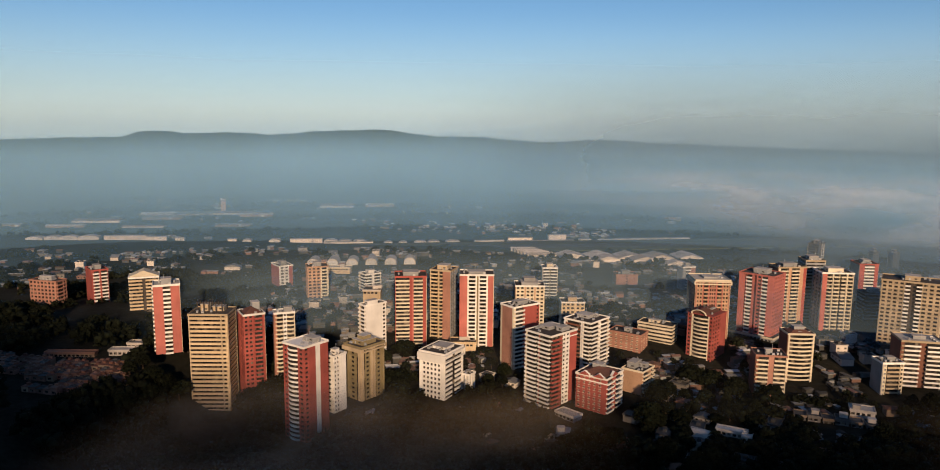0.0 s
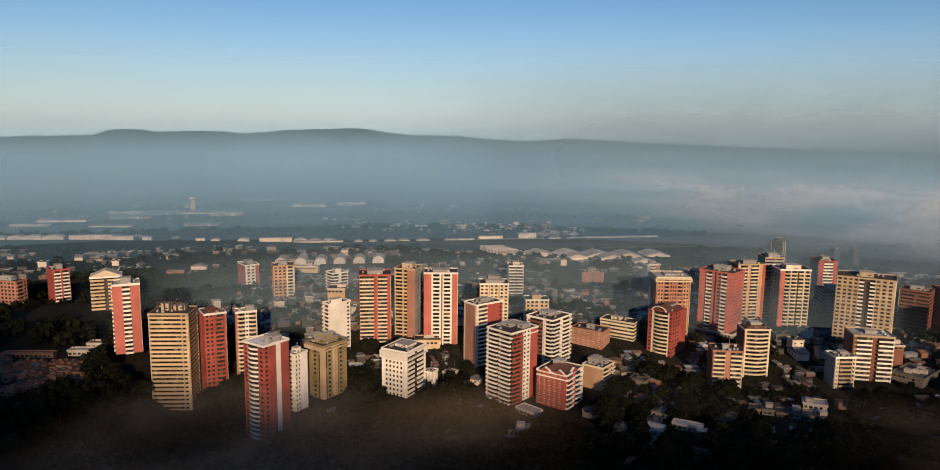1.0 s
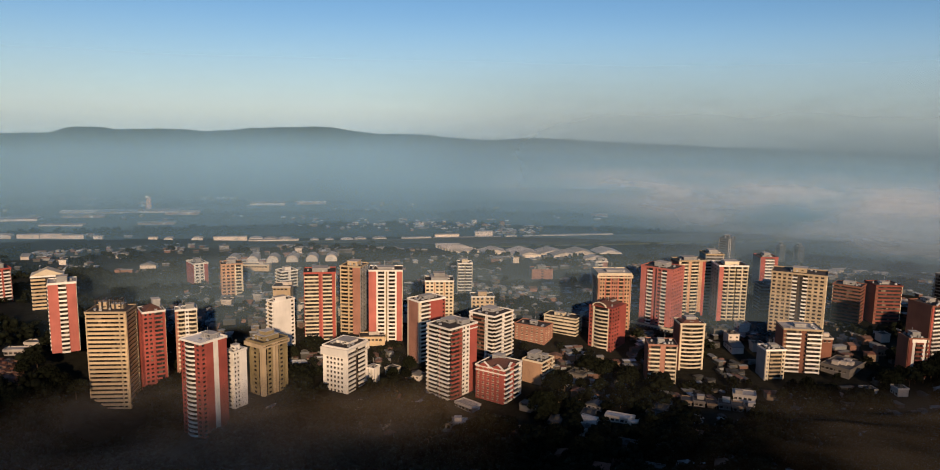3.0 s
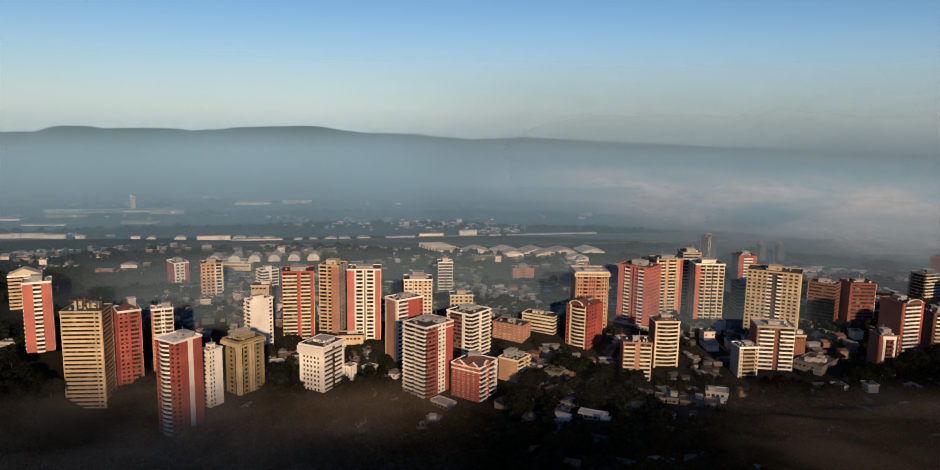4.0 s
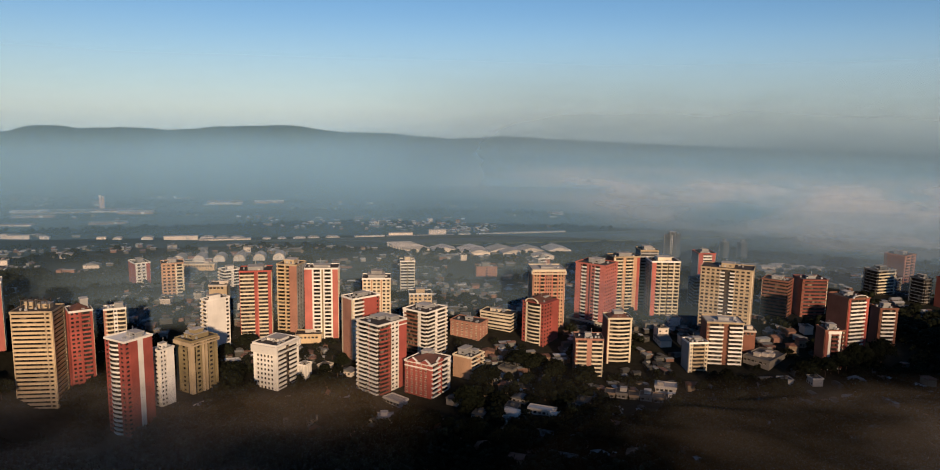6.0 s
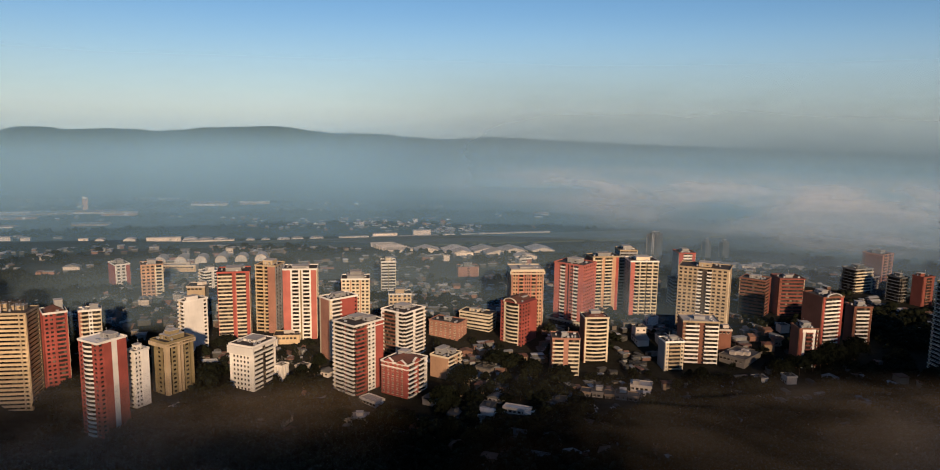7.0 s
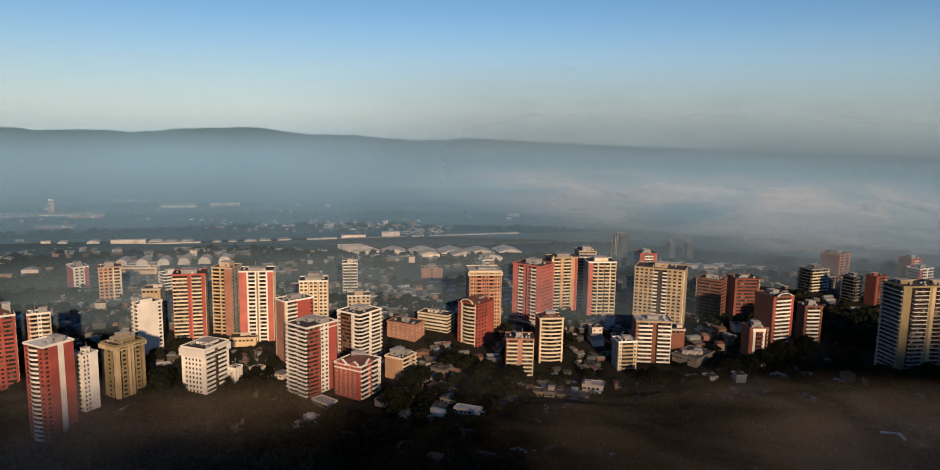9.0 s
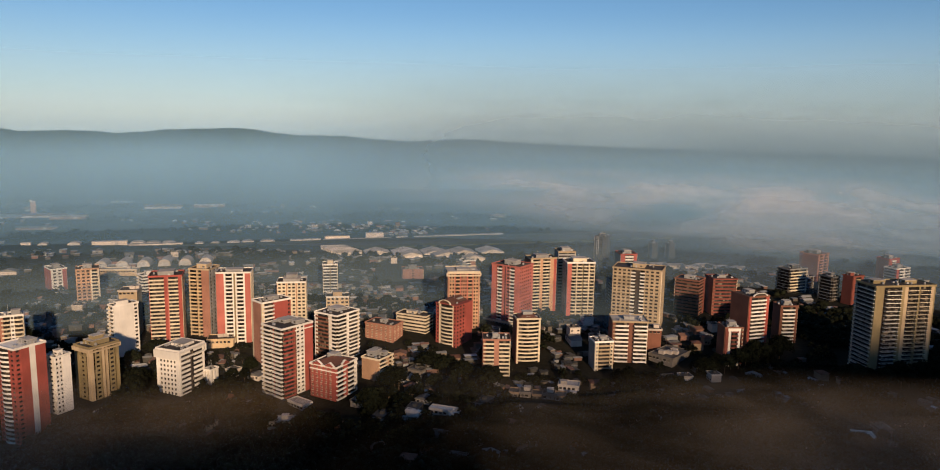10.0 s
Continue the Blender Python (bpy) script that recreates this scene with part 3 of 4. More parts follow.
tower("distant pink-brown block with one large window", -30, 778, -75, 14.8, 22.2, 24, "P:1:n", "P:2:n W:1:n:1 P:2:n", core="n", rim="n", joined=True)
tower("peach apartment tower with a crown of white columns", 39, 600, -78, 24, 27, 60, "W:1:p:4", "P:.25:n W:1.2:p:2 P:.2:s B:1:p P:.2:s W:1.4:n:3 P:.2:s B:1:p P:.2:s W:1.2:p:2 P:.25:n", core="p", roof="slab", rim="c", houses="0,0,.4,.4,1.2", crown="c")
tower("red tower with a white arched bay of curved balconies", 50, 561, -30, 20, 22, 41, "W:.8:r:1 P:.2:c C:3:c P:.2:c W:.6:r:1", "W:3:r:3 P:2.5:r", core="r", rim="r", roof="archl", houses="0,.2,.3,.3,2.5")
tower("large salmon-red tower with two white balcony columns", 99, 615, -30, 28, 23, 63, "P:1:s W:.4:s:1 B:1:w P:.3:s N:.5:n W:1:s:1 B:1:w P:1:s", "W:4:s:6 P:.4:s", core="s", rim="s", houses="0,0,.4,.4,3.5")
# plain brown and grey left faces below: their shade is put into the wall colour
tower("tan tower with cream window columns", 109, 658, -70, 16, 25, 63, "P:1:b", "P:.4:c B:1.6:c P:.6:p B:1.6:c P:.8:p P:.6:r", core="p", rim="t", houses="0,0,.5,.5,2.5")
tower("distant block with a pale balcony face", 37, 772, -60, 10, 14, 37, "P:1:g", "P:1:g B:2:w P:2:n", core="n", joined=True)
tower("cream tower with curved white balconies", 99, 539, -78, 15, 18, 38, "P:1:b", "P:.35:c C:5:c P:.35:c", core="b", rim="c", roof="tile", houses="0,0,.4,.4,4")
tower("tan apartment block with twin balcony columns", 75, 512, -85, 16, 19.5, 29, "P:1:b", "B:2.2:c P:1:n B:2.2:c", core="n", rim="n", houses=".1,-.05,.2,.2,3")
tower("cream tower with a red edge and ornate balconies", 142, 650, -80, 20, 25, 62, "W:1:g:3", "P:.9:s C:1.1:c P:.2:c B:1.1:c N:.3:o B:1.1:c P:.2:c C:1.1:c", core="c", houses="0,0,.5,.5,3")
tower("grey tower standing behind the ornate one", 135, 682, -80, 18, 16, 66, "W:1:g:4", "S:1:g", core="g", rim="t", houses="0,0,.5,.5,3")
tower("broad tan apartment slab with a dark centre recess", 219, 614, -17, 41, 24, 64, "W:4.2:t:4 B:1:w N:1.1:d B:1:w W:3.4:t:3 P:.3:t", "P:.2:c W:3:t:3", core="t", rim="t", houses="0,0,.25,.4,3.5")
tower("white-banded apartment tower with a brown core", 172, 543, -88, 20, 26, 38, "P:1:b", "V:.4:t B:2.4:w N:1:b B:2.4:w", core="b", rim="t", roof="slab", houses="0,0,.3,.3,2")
tower("small cream block of flats beside the banded tower", 158, 530, -75, 13, 14, 25, "P:1:g", "W:.7:c:1 B:2.6:t W:.7:c:1", core="g", houses="-.1,.1,.4,.4,2.2")
tower("distant red block with white window bands", 208, 799, -80, 20, 18, 45, "P:1:g", "P:1:r S:2:w P:.7:r", core="r", rim="r", joined=True)
tower("dark glass tower fading into the fog", 207, 980, -30, 13, 22, 36, "S:1:k", "W:1:k:4", core="k", rim="k", joined=True)
tower("grey tower half lost in the fog", 277, 1010, -60, 8, 9, 25, "S:1:k", "W:1:k:2", core="k", rim="k", joined=True)
tower("second grey tower half lost in the fog", 301, 1014, -60, 8, 10, 24, "S:1:k", "W:1:k:2", core="k", rim="k", joined=True)
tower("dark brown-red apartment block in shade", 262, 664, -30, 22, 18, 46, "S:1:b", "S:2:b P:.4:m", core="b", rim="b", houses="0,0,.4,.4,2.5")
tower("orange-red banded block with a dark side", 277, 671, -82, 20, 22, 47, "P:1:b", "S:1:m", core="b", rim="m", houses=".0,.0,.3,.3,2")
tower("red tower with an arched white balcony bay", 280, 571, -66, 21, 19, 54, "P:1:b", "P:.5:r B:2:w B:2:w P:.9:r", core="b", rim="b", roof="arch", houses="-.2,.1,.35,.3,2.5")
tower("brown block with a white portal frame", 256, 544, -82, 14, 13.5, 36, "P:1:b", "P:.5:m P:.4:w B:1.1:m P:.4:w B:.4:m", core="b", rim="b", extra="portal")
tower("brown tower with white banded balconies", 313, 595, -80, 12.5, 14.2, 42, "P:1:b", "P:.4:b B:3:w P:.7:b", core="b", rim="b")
tower("long beige apartment slab with dark glazed end", 358.6, 537, -76, 21, 49, 73, "L:1:w", "P:.3:o P:.9:o N:.45:d L:2.2:w P:.5:o P:.5:t L:1.6:c P:.25:o L:1.6:c P:.5:t P:.2:o", core="o", rim="o", houses="-.1,-.3,.3,.2,2.5 0,.2,.3,.2,2.5")
tower("white striped office block in thin mist", 380, 772, -62, 16.6, 24, 39, "L:1:g", "B:1:c", core="k", rim="g", joined=True)
tower("pink block with a gabled cornice in the mist", 433, 839, -50, 22.2, 22.2, 44, "P:1:b", "P:.3:n B:1:n P:.3:n B:1:n P:.3:n", core="n", rim="n", joined=True)
tower("dark tower with thin pale floor bands", 409, 737, -60, 15, 10, 39, "L:1:g", "L:1:g", core="k", rim="k", joined=True)
tower("brick-red tower with a portal-framed face", 424, 726, -60, 11, 15, 42.5, "P:1:m", "P:.7:m B:1.5:b P:.7:m", core="m", rim="m", joined=True, houses="-.1,-.2,.4,.4,3")
tower("teal-grey glass block in shade", 402, 794, -60, 16, 16, 27, "L:1:g", "L:1:g", core="k", rim="g", joined=True)
tower("distant red block behind the beige slab", 520, 860, -60, 15, 18, 38, "P:1:b", "P:1:r S:1.4:w P:1:r", core="r", rim="r", joined=True)
tower("distant white and red tower behind the beige slab", 500, 800, -60, 14, 22, 38, "S:1:g", "P:1:r B:2:w P:.4:w B:2:w", core="r", rim="w", joined=True)
tower("grey-blue glass office block in the shade", 186, 690, -80, 16, 20, 38, "S:1:g", "V:1:g", core="g", rim="g", joined=True)

# ---- mist ----
scene.cycles.transparent_max_bounces = 40


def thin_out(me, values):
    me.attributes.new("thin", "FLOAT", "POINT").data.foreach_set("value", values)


def ease(x):
    x = min(1, max(0, x))
    return x * x * (3 - 2 * x)


def mist_wall(radius, a0, a1, bottom, top, mat, label, edge=0.02):
    n, k = 90, 6
    v, f, thin = [], [], []
    for i in range(n + 1):
        a = radians(a0 + (a1 - a0) * i / n)
        for j in range(k + 1):
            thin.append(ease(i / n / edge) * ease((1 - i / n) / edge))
            v.append((50 + radius * math.sin(a), radius * math.cos(a), bottom + (top - bottom) * j / k))
    for i in range(n):
        for j in range(k):
            p = i * (k + 1) + j
            f.append((p, p + 1, p + k + 2, p + k + 1))
    me = poly_mesh("mist", v, f, [mat])
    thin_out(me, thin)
    me.polygons.foreach_set("use_smooth", [True] * len(me.polygons))
    return tagged(new("morning_mist", me), label, "mist", "mist layers", kind="stuff")


MIST = (0.27, 0.50, 0.76)
for i in range(12):
    radius = 885 * 1.135 ** i
    alpha = (.12, .16, .28, .36)[i] if i < 4 else .30
    mist_wall(radius, -70, 70, -14, 255, haze_material("mist_%d" % i, MIST, alpha, -24, 14 if i else 34, 35, (150 if i < 9 else 250), size=radius * .3, patch=.3, lean=min(.5, .12 + .13 * i)), "blue-grey morning mist lying over the valley")
# pale haze standing over the horizon behind the hills
mist_wall(4600, -75, 75, -20, 1000, haze_material("horizon_haze", (0.46, 0.67, 0.93), .76, -300, -200, 80, 900, size=2500, patch=.12, stretch=.2, lean=.5), "pale grey haze over the far horizon")
# haze over the ridge end, its colour darkened to hold this side's dimmer light
mist_wall(2020, -22, 80, -20, 440, haze_material("side_haze_dimmed", (0.21, 0.33, 0.46), .84, -300, -200, 70, 420, size=900, patch=.2, stretch=.2), "grey haze swallowing the far end of the hills", .24)
for radius in (850, 930):
    mist_wall(radius, 0, 60, -14, 90, haze_material("side_mist_%d" % radius, (0.42, 0.58, 0.74), .28, -10, 10, 40, 88, size=160, patch=.5, lean=.06), "grey mist closing in round the farther towers", .2)
# sunlit fog bank rolling in from one side
for radius, a0, a1, top, alpha in ((1180, 3, 80, 50, .58), (1300, -2, 80, 68, .72), (1450, -7, 80, 86, .72), (1650, -12, 80, 98, .65)):
    mist_wall(radius, a0, a1, -14, top, haze_material("fog_bank_%d" % radius, (0.80, 0.76, 0.82), alpha, -6, top * .25, top * .45, top * .98, size=240, patch=1.0, stretch=.28), "rosy sunlit fog bank rolling over the town", .2)


def fog_sheet(x0, x1, y0, y1, z, mat, label):
    """A thin drifting sheet of ground fog with a billowing top."""
    n = 60
    v, f, thin = [], [], []
    for i in range(n + 1):
        for j in range(n + 1):
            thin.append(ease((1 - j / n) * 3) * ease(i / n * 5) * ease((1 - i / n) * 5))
            x, y = x0 + (x1 - x0) * i / n, y0 + (y1 - y0) * j / n
            v.append((x, y, z + 4.5 * noise.fractal(Vector((x / 90, y / 70, z)), 1.0, 2.0, 4) + 14 * max(0, (y - y0) / (y1 - y0) - .6) * -1))
    for i in range(n):
        for j in range(n):
            p = i * (n + 1) + j
            f.append((p, p + n + 1, p + n + 2, p + 1))
    me = poly_mesh("fog", v, f, [mat])
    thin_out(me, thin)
    me.polygons.foreach_set("use_smooth", [True] * len(me.polygons))
    tagged(new("ground_fog", me), label, "fog", "ground fog", kind="stuff")


BROWN_FOG = (0.74, 0.64, 0.52)
for x0, x1, y0, y1, z, alpha, size in ((-225, -18, 110, 350, 58, .055, 80), (-275, -35, 270, 425, 24, .05, 90), (45, 420, 110, 280, 98, .045, 70), (120, 440, 150, 330, 82, .038, 60)):
    fog_sheet(x0, x1, y0, y1, z, haze_material("ground_fog_%d" % y0, BROWN_FOG, alpha, -60, -50, 200, 300, size=size, patch=1.0, stretch=1.0), "thin brownish fog drifting over dark trees")
for i in range(9):
    mist_wall(315 + 16 * i, -42, -7, -30, 46, haze_material("low_fog_%d" % i, (0.82, 0.60, 0.38), .06, -30, -22, 0, 45 - 2 * i, size=62, patch=1.0, stretch=.5), "thin brownish fog drifting over dark trees", .25)
    mist_wall(345 + 21 * i, 23, 64, -8, 30, haze_material("side_fog_%d" % i, (0.76, 0.66, 0.55), .12, -7, 0, 4, 28, size=75, patch=1.0, stretch=.5), "thin brownish fog drifting over dark gardens", .2)
# smoke-thin mist hanging between the towers
for radius, alpha in ((455, .11), (520, .13), (590, .13), (680, .12)):
    mist_wall(radius, -38, 12, -35, 42, haze_material("street_mist_%d" % radius, (0.46, 0.46, 0.45), alpha * .55, -36, -20, -2, 40, size=85, patch=1.0, stretch=.6, lean=.06), "thin smoky mist hanging between the towers", .32)
for radius, low in ((610, 8), (690, -2), (770, -14)):
    mist_wall(radius, -44, 20, -14, 75, haze_material("near_mist_%d" % radius, (0.50, 0.72, 0.88), .27, low, low + 18, 30, 74, size=180, patch=.5, lean=.06), "faint blue mist among the farther towers", .2)

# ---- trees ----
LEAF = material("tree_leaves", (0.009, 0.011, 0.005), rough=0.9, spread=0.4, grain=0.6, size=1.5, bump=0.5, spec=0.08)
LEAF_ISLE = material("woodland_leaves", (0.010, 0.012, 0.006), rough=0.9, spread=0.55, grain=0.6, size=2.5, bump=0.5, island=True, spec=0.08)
BARK = material("bark", (0.09, 0.06, 0.04), rough=1.0)
PHI = (1 + 5 ** .5) / 2
ICO_V = np.array([(s * a, t * b, 0) for a, b in ((1, PHI),) for s in (-1, 1) for t in (-1, 1)]
                 + [(0, s * 1, t * PHI) for s in (-1, 1) for t in (-1, 1)] + [(s * PHI, 0, t * 1) for s in (-1, 1) for t in (-1, 1)], float) / math.hypot(1, PHI)


def ico_faces():
    bm = bmesh.new()
    for co in ICO_V:
        bm.verts.new(co)
    bmesh.ops.convex_hull(bm, input=bm.verts)
    bm.verts.index_update()
    bm.normal_update()
    out = [tuple(v.index for v in q.verts) if q.normal.dot(q.calc_center_median()) > 0 else tuple(v.index for v in reversed(q.verts)) for q in bm.faces]
    bm.free()
    return np.array(out)


ICO_F = ico_faces()


def clumps(rng, count, rx, rz, size):
    """Leaf clumps scattered through an uneven crown; vertices and triangles."""
    vs, fs = [], []
    lobes = rng.normal(0, 1, (4, 3))
    for i in range(count):
        d = rng.normal(0, 1, 3)
        d /= np.linalg.norm(d) + 1e-9
        d[2] = abs(d[2]) * 1.1 - .35
        out = .62 + .33 * rng.random() + .18 * float(np.tanh((lobes @ d).max() - .8))
        c = d * out * np.array([rx, rx, rz])
        s = size * (.6 + .8 * rng.random()) * np.array([1.1, 1.1, .75])
        q = ICO_V * (1 + .38 * rng.normal(0, 1, (12, 1)).clip(-1, 1))
        a = rng.random() * 6.28
        rot = np.array([[math.cos(a), -math.sin(a), 0], [math.sin(a), math.cos(a), 0], [0, 0, 1]])
        fs.append(ICO_F + 12 * len(vs))
        vs.append((q * s) @ rot.T + c)
    return np.concatenate(vs), np.concatenate(fs)


def leafy(rng, v, f, count, rx, rz, size):
    """Loose sprays of leaves over the clumps, which break up the crown's outline."""
    d = rng.normal(0, 1, (count, 3))
    d /= np.linalg.norm(d, axis=1, keepdims=True)
    d[:, 2] = np.abs(d[:, 2]) * 1.15 - .35
    c = d * (.72 + .42 * rng.random((count, 1))) * np.array([rx, rx, rz])
    tri = c[:, None, :] + rng.normal(0, size, (count, 3, 3))
    return np.concatenate([v, tri.reshape(-1, 3)]), np.concatenate([f, len(v) + np.arange(count * 3).reshape(-1, 3)])


def tri_mesh(name, v, f, mat):
    me = bpy.data.meshes.new(name)
    me.vertices.add(len(v))
    me.vertices.foreach_set("co", np.ascontiguousarray(v, dtype=np.float32).ravel())
    me.loops.add(len(f) * 3)
    me.loops.foreach_set("vertex_index", np.ascontiguousarray(f, dtype=np.int32).ravel())
    me.polygons.add(len(f))
    me.polygons.foreach_set("loop_start", np.arange(0, len(f) * 3, 3, dtype=np.int32))
    me.materials.append(mat)
    me.update(calc_edges=True)
    return me


def trunk_mesh(r, hgt, seed):
    """Tapered trunk with a few limbs."""
    rng = np.random.default_rng(seed)
    v, f, n = [], [], 7

    def limb(p, q, r0, r1):
        p, q = Vector(p), Vector(q)
        ax = (q - p).normalized()
        s = ax.orthogonal().normalized()
        t = ax.cross(s)
        o = len(v)
        for c, rr in ((p, r0), (q, r1)):
            v.extend([tuple(c + (s * math.cos(6.2832 * i / n) + t * math.sin(6.2832 * i / n)) * rr) for i in range(n)])
        f.extend([(o + i, o + (i + 1) % n, o + n + (i + 1) % n, o + n + i) for i in range(n)])

    limb((0, 0, -1), (0, 0, hgt), r, r * .6)
    for i in range(5):
        a = i * 1.26 + rng.random()
        limb((0, 0, hgt * (.7 + .06 * i)), (math.cos(a) * hgt * .5, math.sin(a) * hgt * .5, hgt * (1.35 + .1 * i)), r * .45, r * .15)
    return poly_mesh("trunk", v, f, [BARK])


def tree_kind(seed, rx, rz, trunk):
    rng = np.random.default_rng(seed)
    v, f = clumps(rng, 80, rx, rz, rx * .19)
    v, f = leafy(rng, v, f, 900, rx, rz, .42)
    ob = tagged(new("tree"), "dark green broad-crowned tree in the morning shade", "tree", "trees")
    under("trunk", trunk_mesh(.32, trunk, seed), ob)
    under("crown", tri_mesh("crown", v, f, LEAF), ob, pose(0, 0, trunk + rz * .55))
    return ob


def free(x, y, r=0.0):
    return all((x - a) ** 2 + (y - b) ** 2 > (c + r) ** 2 for a, b, c in TAKEN)


def in_wedge(x, y, slack=0.0):
    b = math.degrees(math.atan2(x - 50, y + 60))
    return -49 - slack < b < 38 + slack


STRIP0, STRIP_DIR = Vector((-760, 898)), Vector((810, 329)).normalized()
STRIP_N = Vector((-STRIP_DIR.y, STRIP_DIR.x))


def strip_offset(x, y):
    """Metres behind (+) or before (-) the row of airfield buildings."""
    return (Vector((x, y)) - STRIP0).dot(STRIP_N)


# ---- low buildings ----
HOUSE_WALL = [material("house_wall_" + k, c, spread=.25) for k, c in (("white", (.52, .46, .40)), ("ochre", (.24, .17, .115)), ("grey", (.17, .15, .13)), ("clay", (.21, .11, .08)))]
HOUSE_ROOF = [material("house_roof_" + k, c, rough=q, spread=.3, grain=.5) for k, c, q in (("sheet", (.17, .165, .16), .7), ("pale", (.50, .45, .40), .8), ("tile", (.16, .07, .045), .9), ("slab", (.08, .075, .07), .9), ("rust", (.19, .10, .065), .8))]


def house_kind(w, d, h, wall, roof, style, label, name="house"):
    ob = tagged(new(name), label, "house" if name == "house" else "building", "low houses")
    W, D = w / 2, d / 2
    under("wall", boxes("wall", [(-W, W, -D, D, -2, h, 0)], [HOUSE_WALL[wall]]), ob)
    if style == "gable":
        under("roof", gable_mesh(w, d, w * .16, .5, [HOUSE_ROOF[roof]]), ob, pose(0, 0, h + .25))
    elif style == "hip":
        under("roof", hip_mesh(w, d, w * .17, .6, [HOUSE_ROOF[roof]]), ob, pose(0, 0, h + .25))
    else:
        under("roof", boxes("roof", [(-W - .3, W + .3, -D - .3, D + .3, h, h + .25, 0), (-W * .3, W * .2, -D * .2, D * .4, h + .25, h + 2.0, 0)], [HOUSE_ROOF[3]]), ob)
        under("parapet", boxes("parapet", [(-W - .35, W + .35, -D - .35, -D - .05, h - .2, h + .8, 0), (-W - .35, W + .35, D + .05, D + .35, h - .2, h + .8, 0),
                                           (-W - .35, -W - .05, -D - .05, D + .05, h - .2, h + .8, 0), (W + .05, W + .35, -D - .05, D + .05, h - .2, h + .8, 0)], [HOUSE_ROOF[roof]]), ob)
    levels = max(1, int(h / 2.9))
    win = boxes("window", [(-.8, .8, -.06, 0, 0, 1.2, 0), (-.95, .95, -.12, -.06, -.12, 0, 1)], [GLASS, HOUSE_WALL[0]])
    for k in range(levels):
        for q in (-.3, .3):
            under("window", win, ob, pose(q * w, -D, 1.0 + k * 2.9))
    under("door", boxes("door", [(-.5, .5, -.07, 0, 0, 2.1, 0)], [BARK]), ob, pose(0, -D, 0))
    return ob


SPOT = random.Random(7)
kinds = [
    house_kind(8.5, 7.5, 5.2, 0, 1, "flat", "white two-storey house with a flat pale roof"),
    house_kind(10, 7, 3.0, 0, 0, "gable", "white bungalow with a grey sheet-metal roof"),
    house_kind(8, 7, 5.0, 1, 2, "hip", "ochre house with a red tiled hip roof"),
    house_kind(9.5, 7.5, 3.0, 3, 4, "gable", "clay-coloured house with a rusty metal roof"),
    house_kind(12, 8, 4.0, 2, 3, "flat", "grey concrete house with a flat roof"),
    house_kind(17, 9, 3.6, 0, 0, "gable", "long pale shed with a metal roof"),
    house_kind(9, 9, 6.6, 0, 1, "flat", "white three-storey house with a roof terrace"),
]


def plant_house(x, y, kind, turn, first=set()):
    m = pose(x, y, ground_z(x, y) + .1, 0, 0, turn)
    k = kinds[kind]
    if kind in first:
        ob = copy_thing(k, m)
    else:
        first.add(kind)
        k.matrix_basis = m
    TAKEN.append((x, y, 6.5))
    return k


def scatter(count, x0, x1, y0, y1, weights, turn, gate=None):
    made, tries = 0, 0
    while made < count and tries < count * 30:
        tries += 1
        x, y = SPOT.uniform(x0, x1), SPOT.uniform(y0, y1)
        if not in_wedge(x, y, -1) or not free(x, y, 8) or -120 < strip_offset(x, y) < 40:
            continue
        if gate and noise.noise(Vector((x / 90, y / 90, 2.0))) < gate:
            continue
        plant_house(x, y, SPOT.choices(range(len(weights)), weights)[0], turn + SPOT.choice((0, 90, 180, 270)) + SPOT.uniform(-6, 6))
        made += 1


# a long low flat-roofed block and other singular low buildings
def low_block(label, x, y, turn, w, d, h, wall, roof, sheds=2, edge=None):
    ob = tagged(new("low_building"), label, "building", "low buildings")
    ob.matrix_basis = pose(x, y, ground_z(x, y), 0, 0, turn)
    W, D = w / 2, d / 2
    under("wall", boxes("wall", [(-W, W, -D, D, -3, h, 0)], [wall]), ob)
    under("roof", boxes("roof", [(-W - .4, W + .4, -D - .4, D + .4, h, h + .3, 0)], [roof]), ob)
    under("parapet", boxes("parapet", [(-W - .5, W + .5, -D - .5, -D - .2, h - .5, h + 1, 0), (-W - .5, W + .5, D + .2, D + .5, h - .5, h + 1, 0), (-W - .5, -W - .2, -D - .2, D + .2, h - .5, h + 1, 0), (W + .2, W + .5, -D - .2, D + .2, h - .5, h + 1, 0)], [edge or HOUSE_WALL[0]]), ob)
    r = random.Random(label)
    for i in range(sheds):
        under("roof_house", boxes("roof_house", [(-2.2, 2.2, -1.8, 1.8, 0, 2.4, 0), (-2.4, 2.4, -2, 2, 2.4, 2.6, 0)], [HOUSE_WALL[0]]), ob, pose(r.uniform(-.7, .7) * W, r.uniform(-.6, .6) * D, h + .3))
    for i in range(int(w / 3)):
        under("window", boxes("window", [(-1, 1, -.06, 0, 0, 1.5, 0), (-1.1, 1.1, -.14, -.06, -.15, 0, 1)], [GLASS, HOUSE_WALL[0]]), ob, pose(-W + 1.5 + i * 3, -D, h - 2.6))
    TAKEN.append((x, y, .5 * math.hypot(w, d)))
    TAKEN.append((x, y - .5 * d - 6, 7))
    return ob


low_block("long grey flat-roofed car park building", 218, 556, -38, 20, 29, 4, HOUSE_WALL[2], HOUSE_ROOF[3], 4, HOUSE_WALL[2])
low_block("brick-brown low block behind the banded tower", 205, 575, 2, 16, 14, 16, WALL["b"], ROOF_TAR)
tower("low cream block with ribbon windows behind the red one", 22, 586, -20, 28, 13, 24, "S:1:c", "S:1:c", core="c", rim="c", houses="-.1,0,.3,.3,2.2")
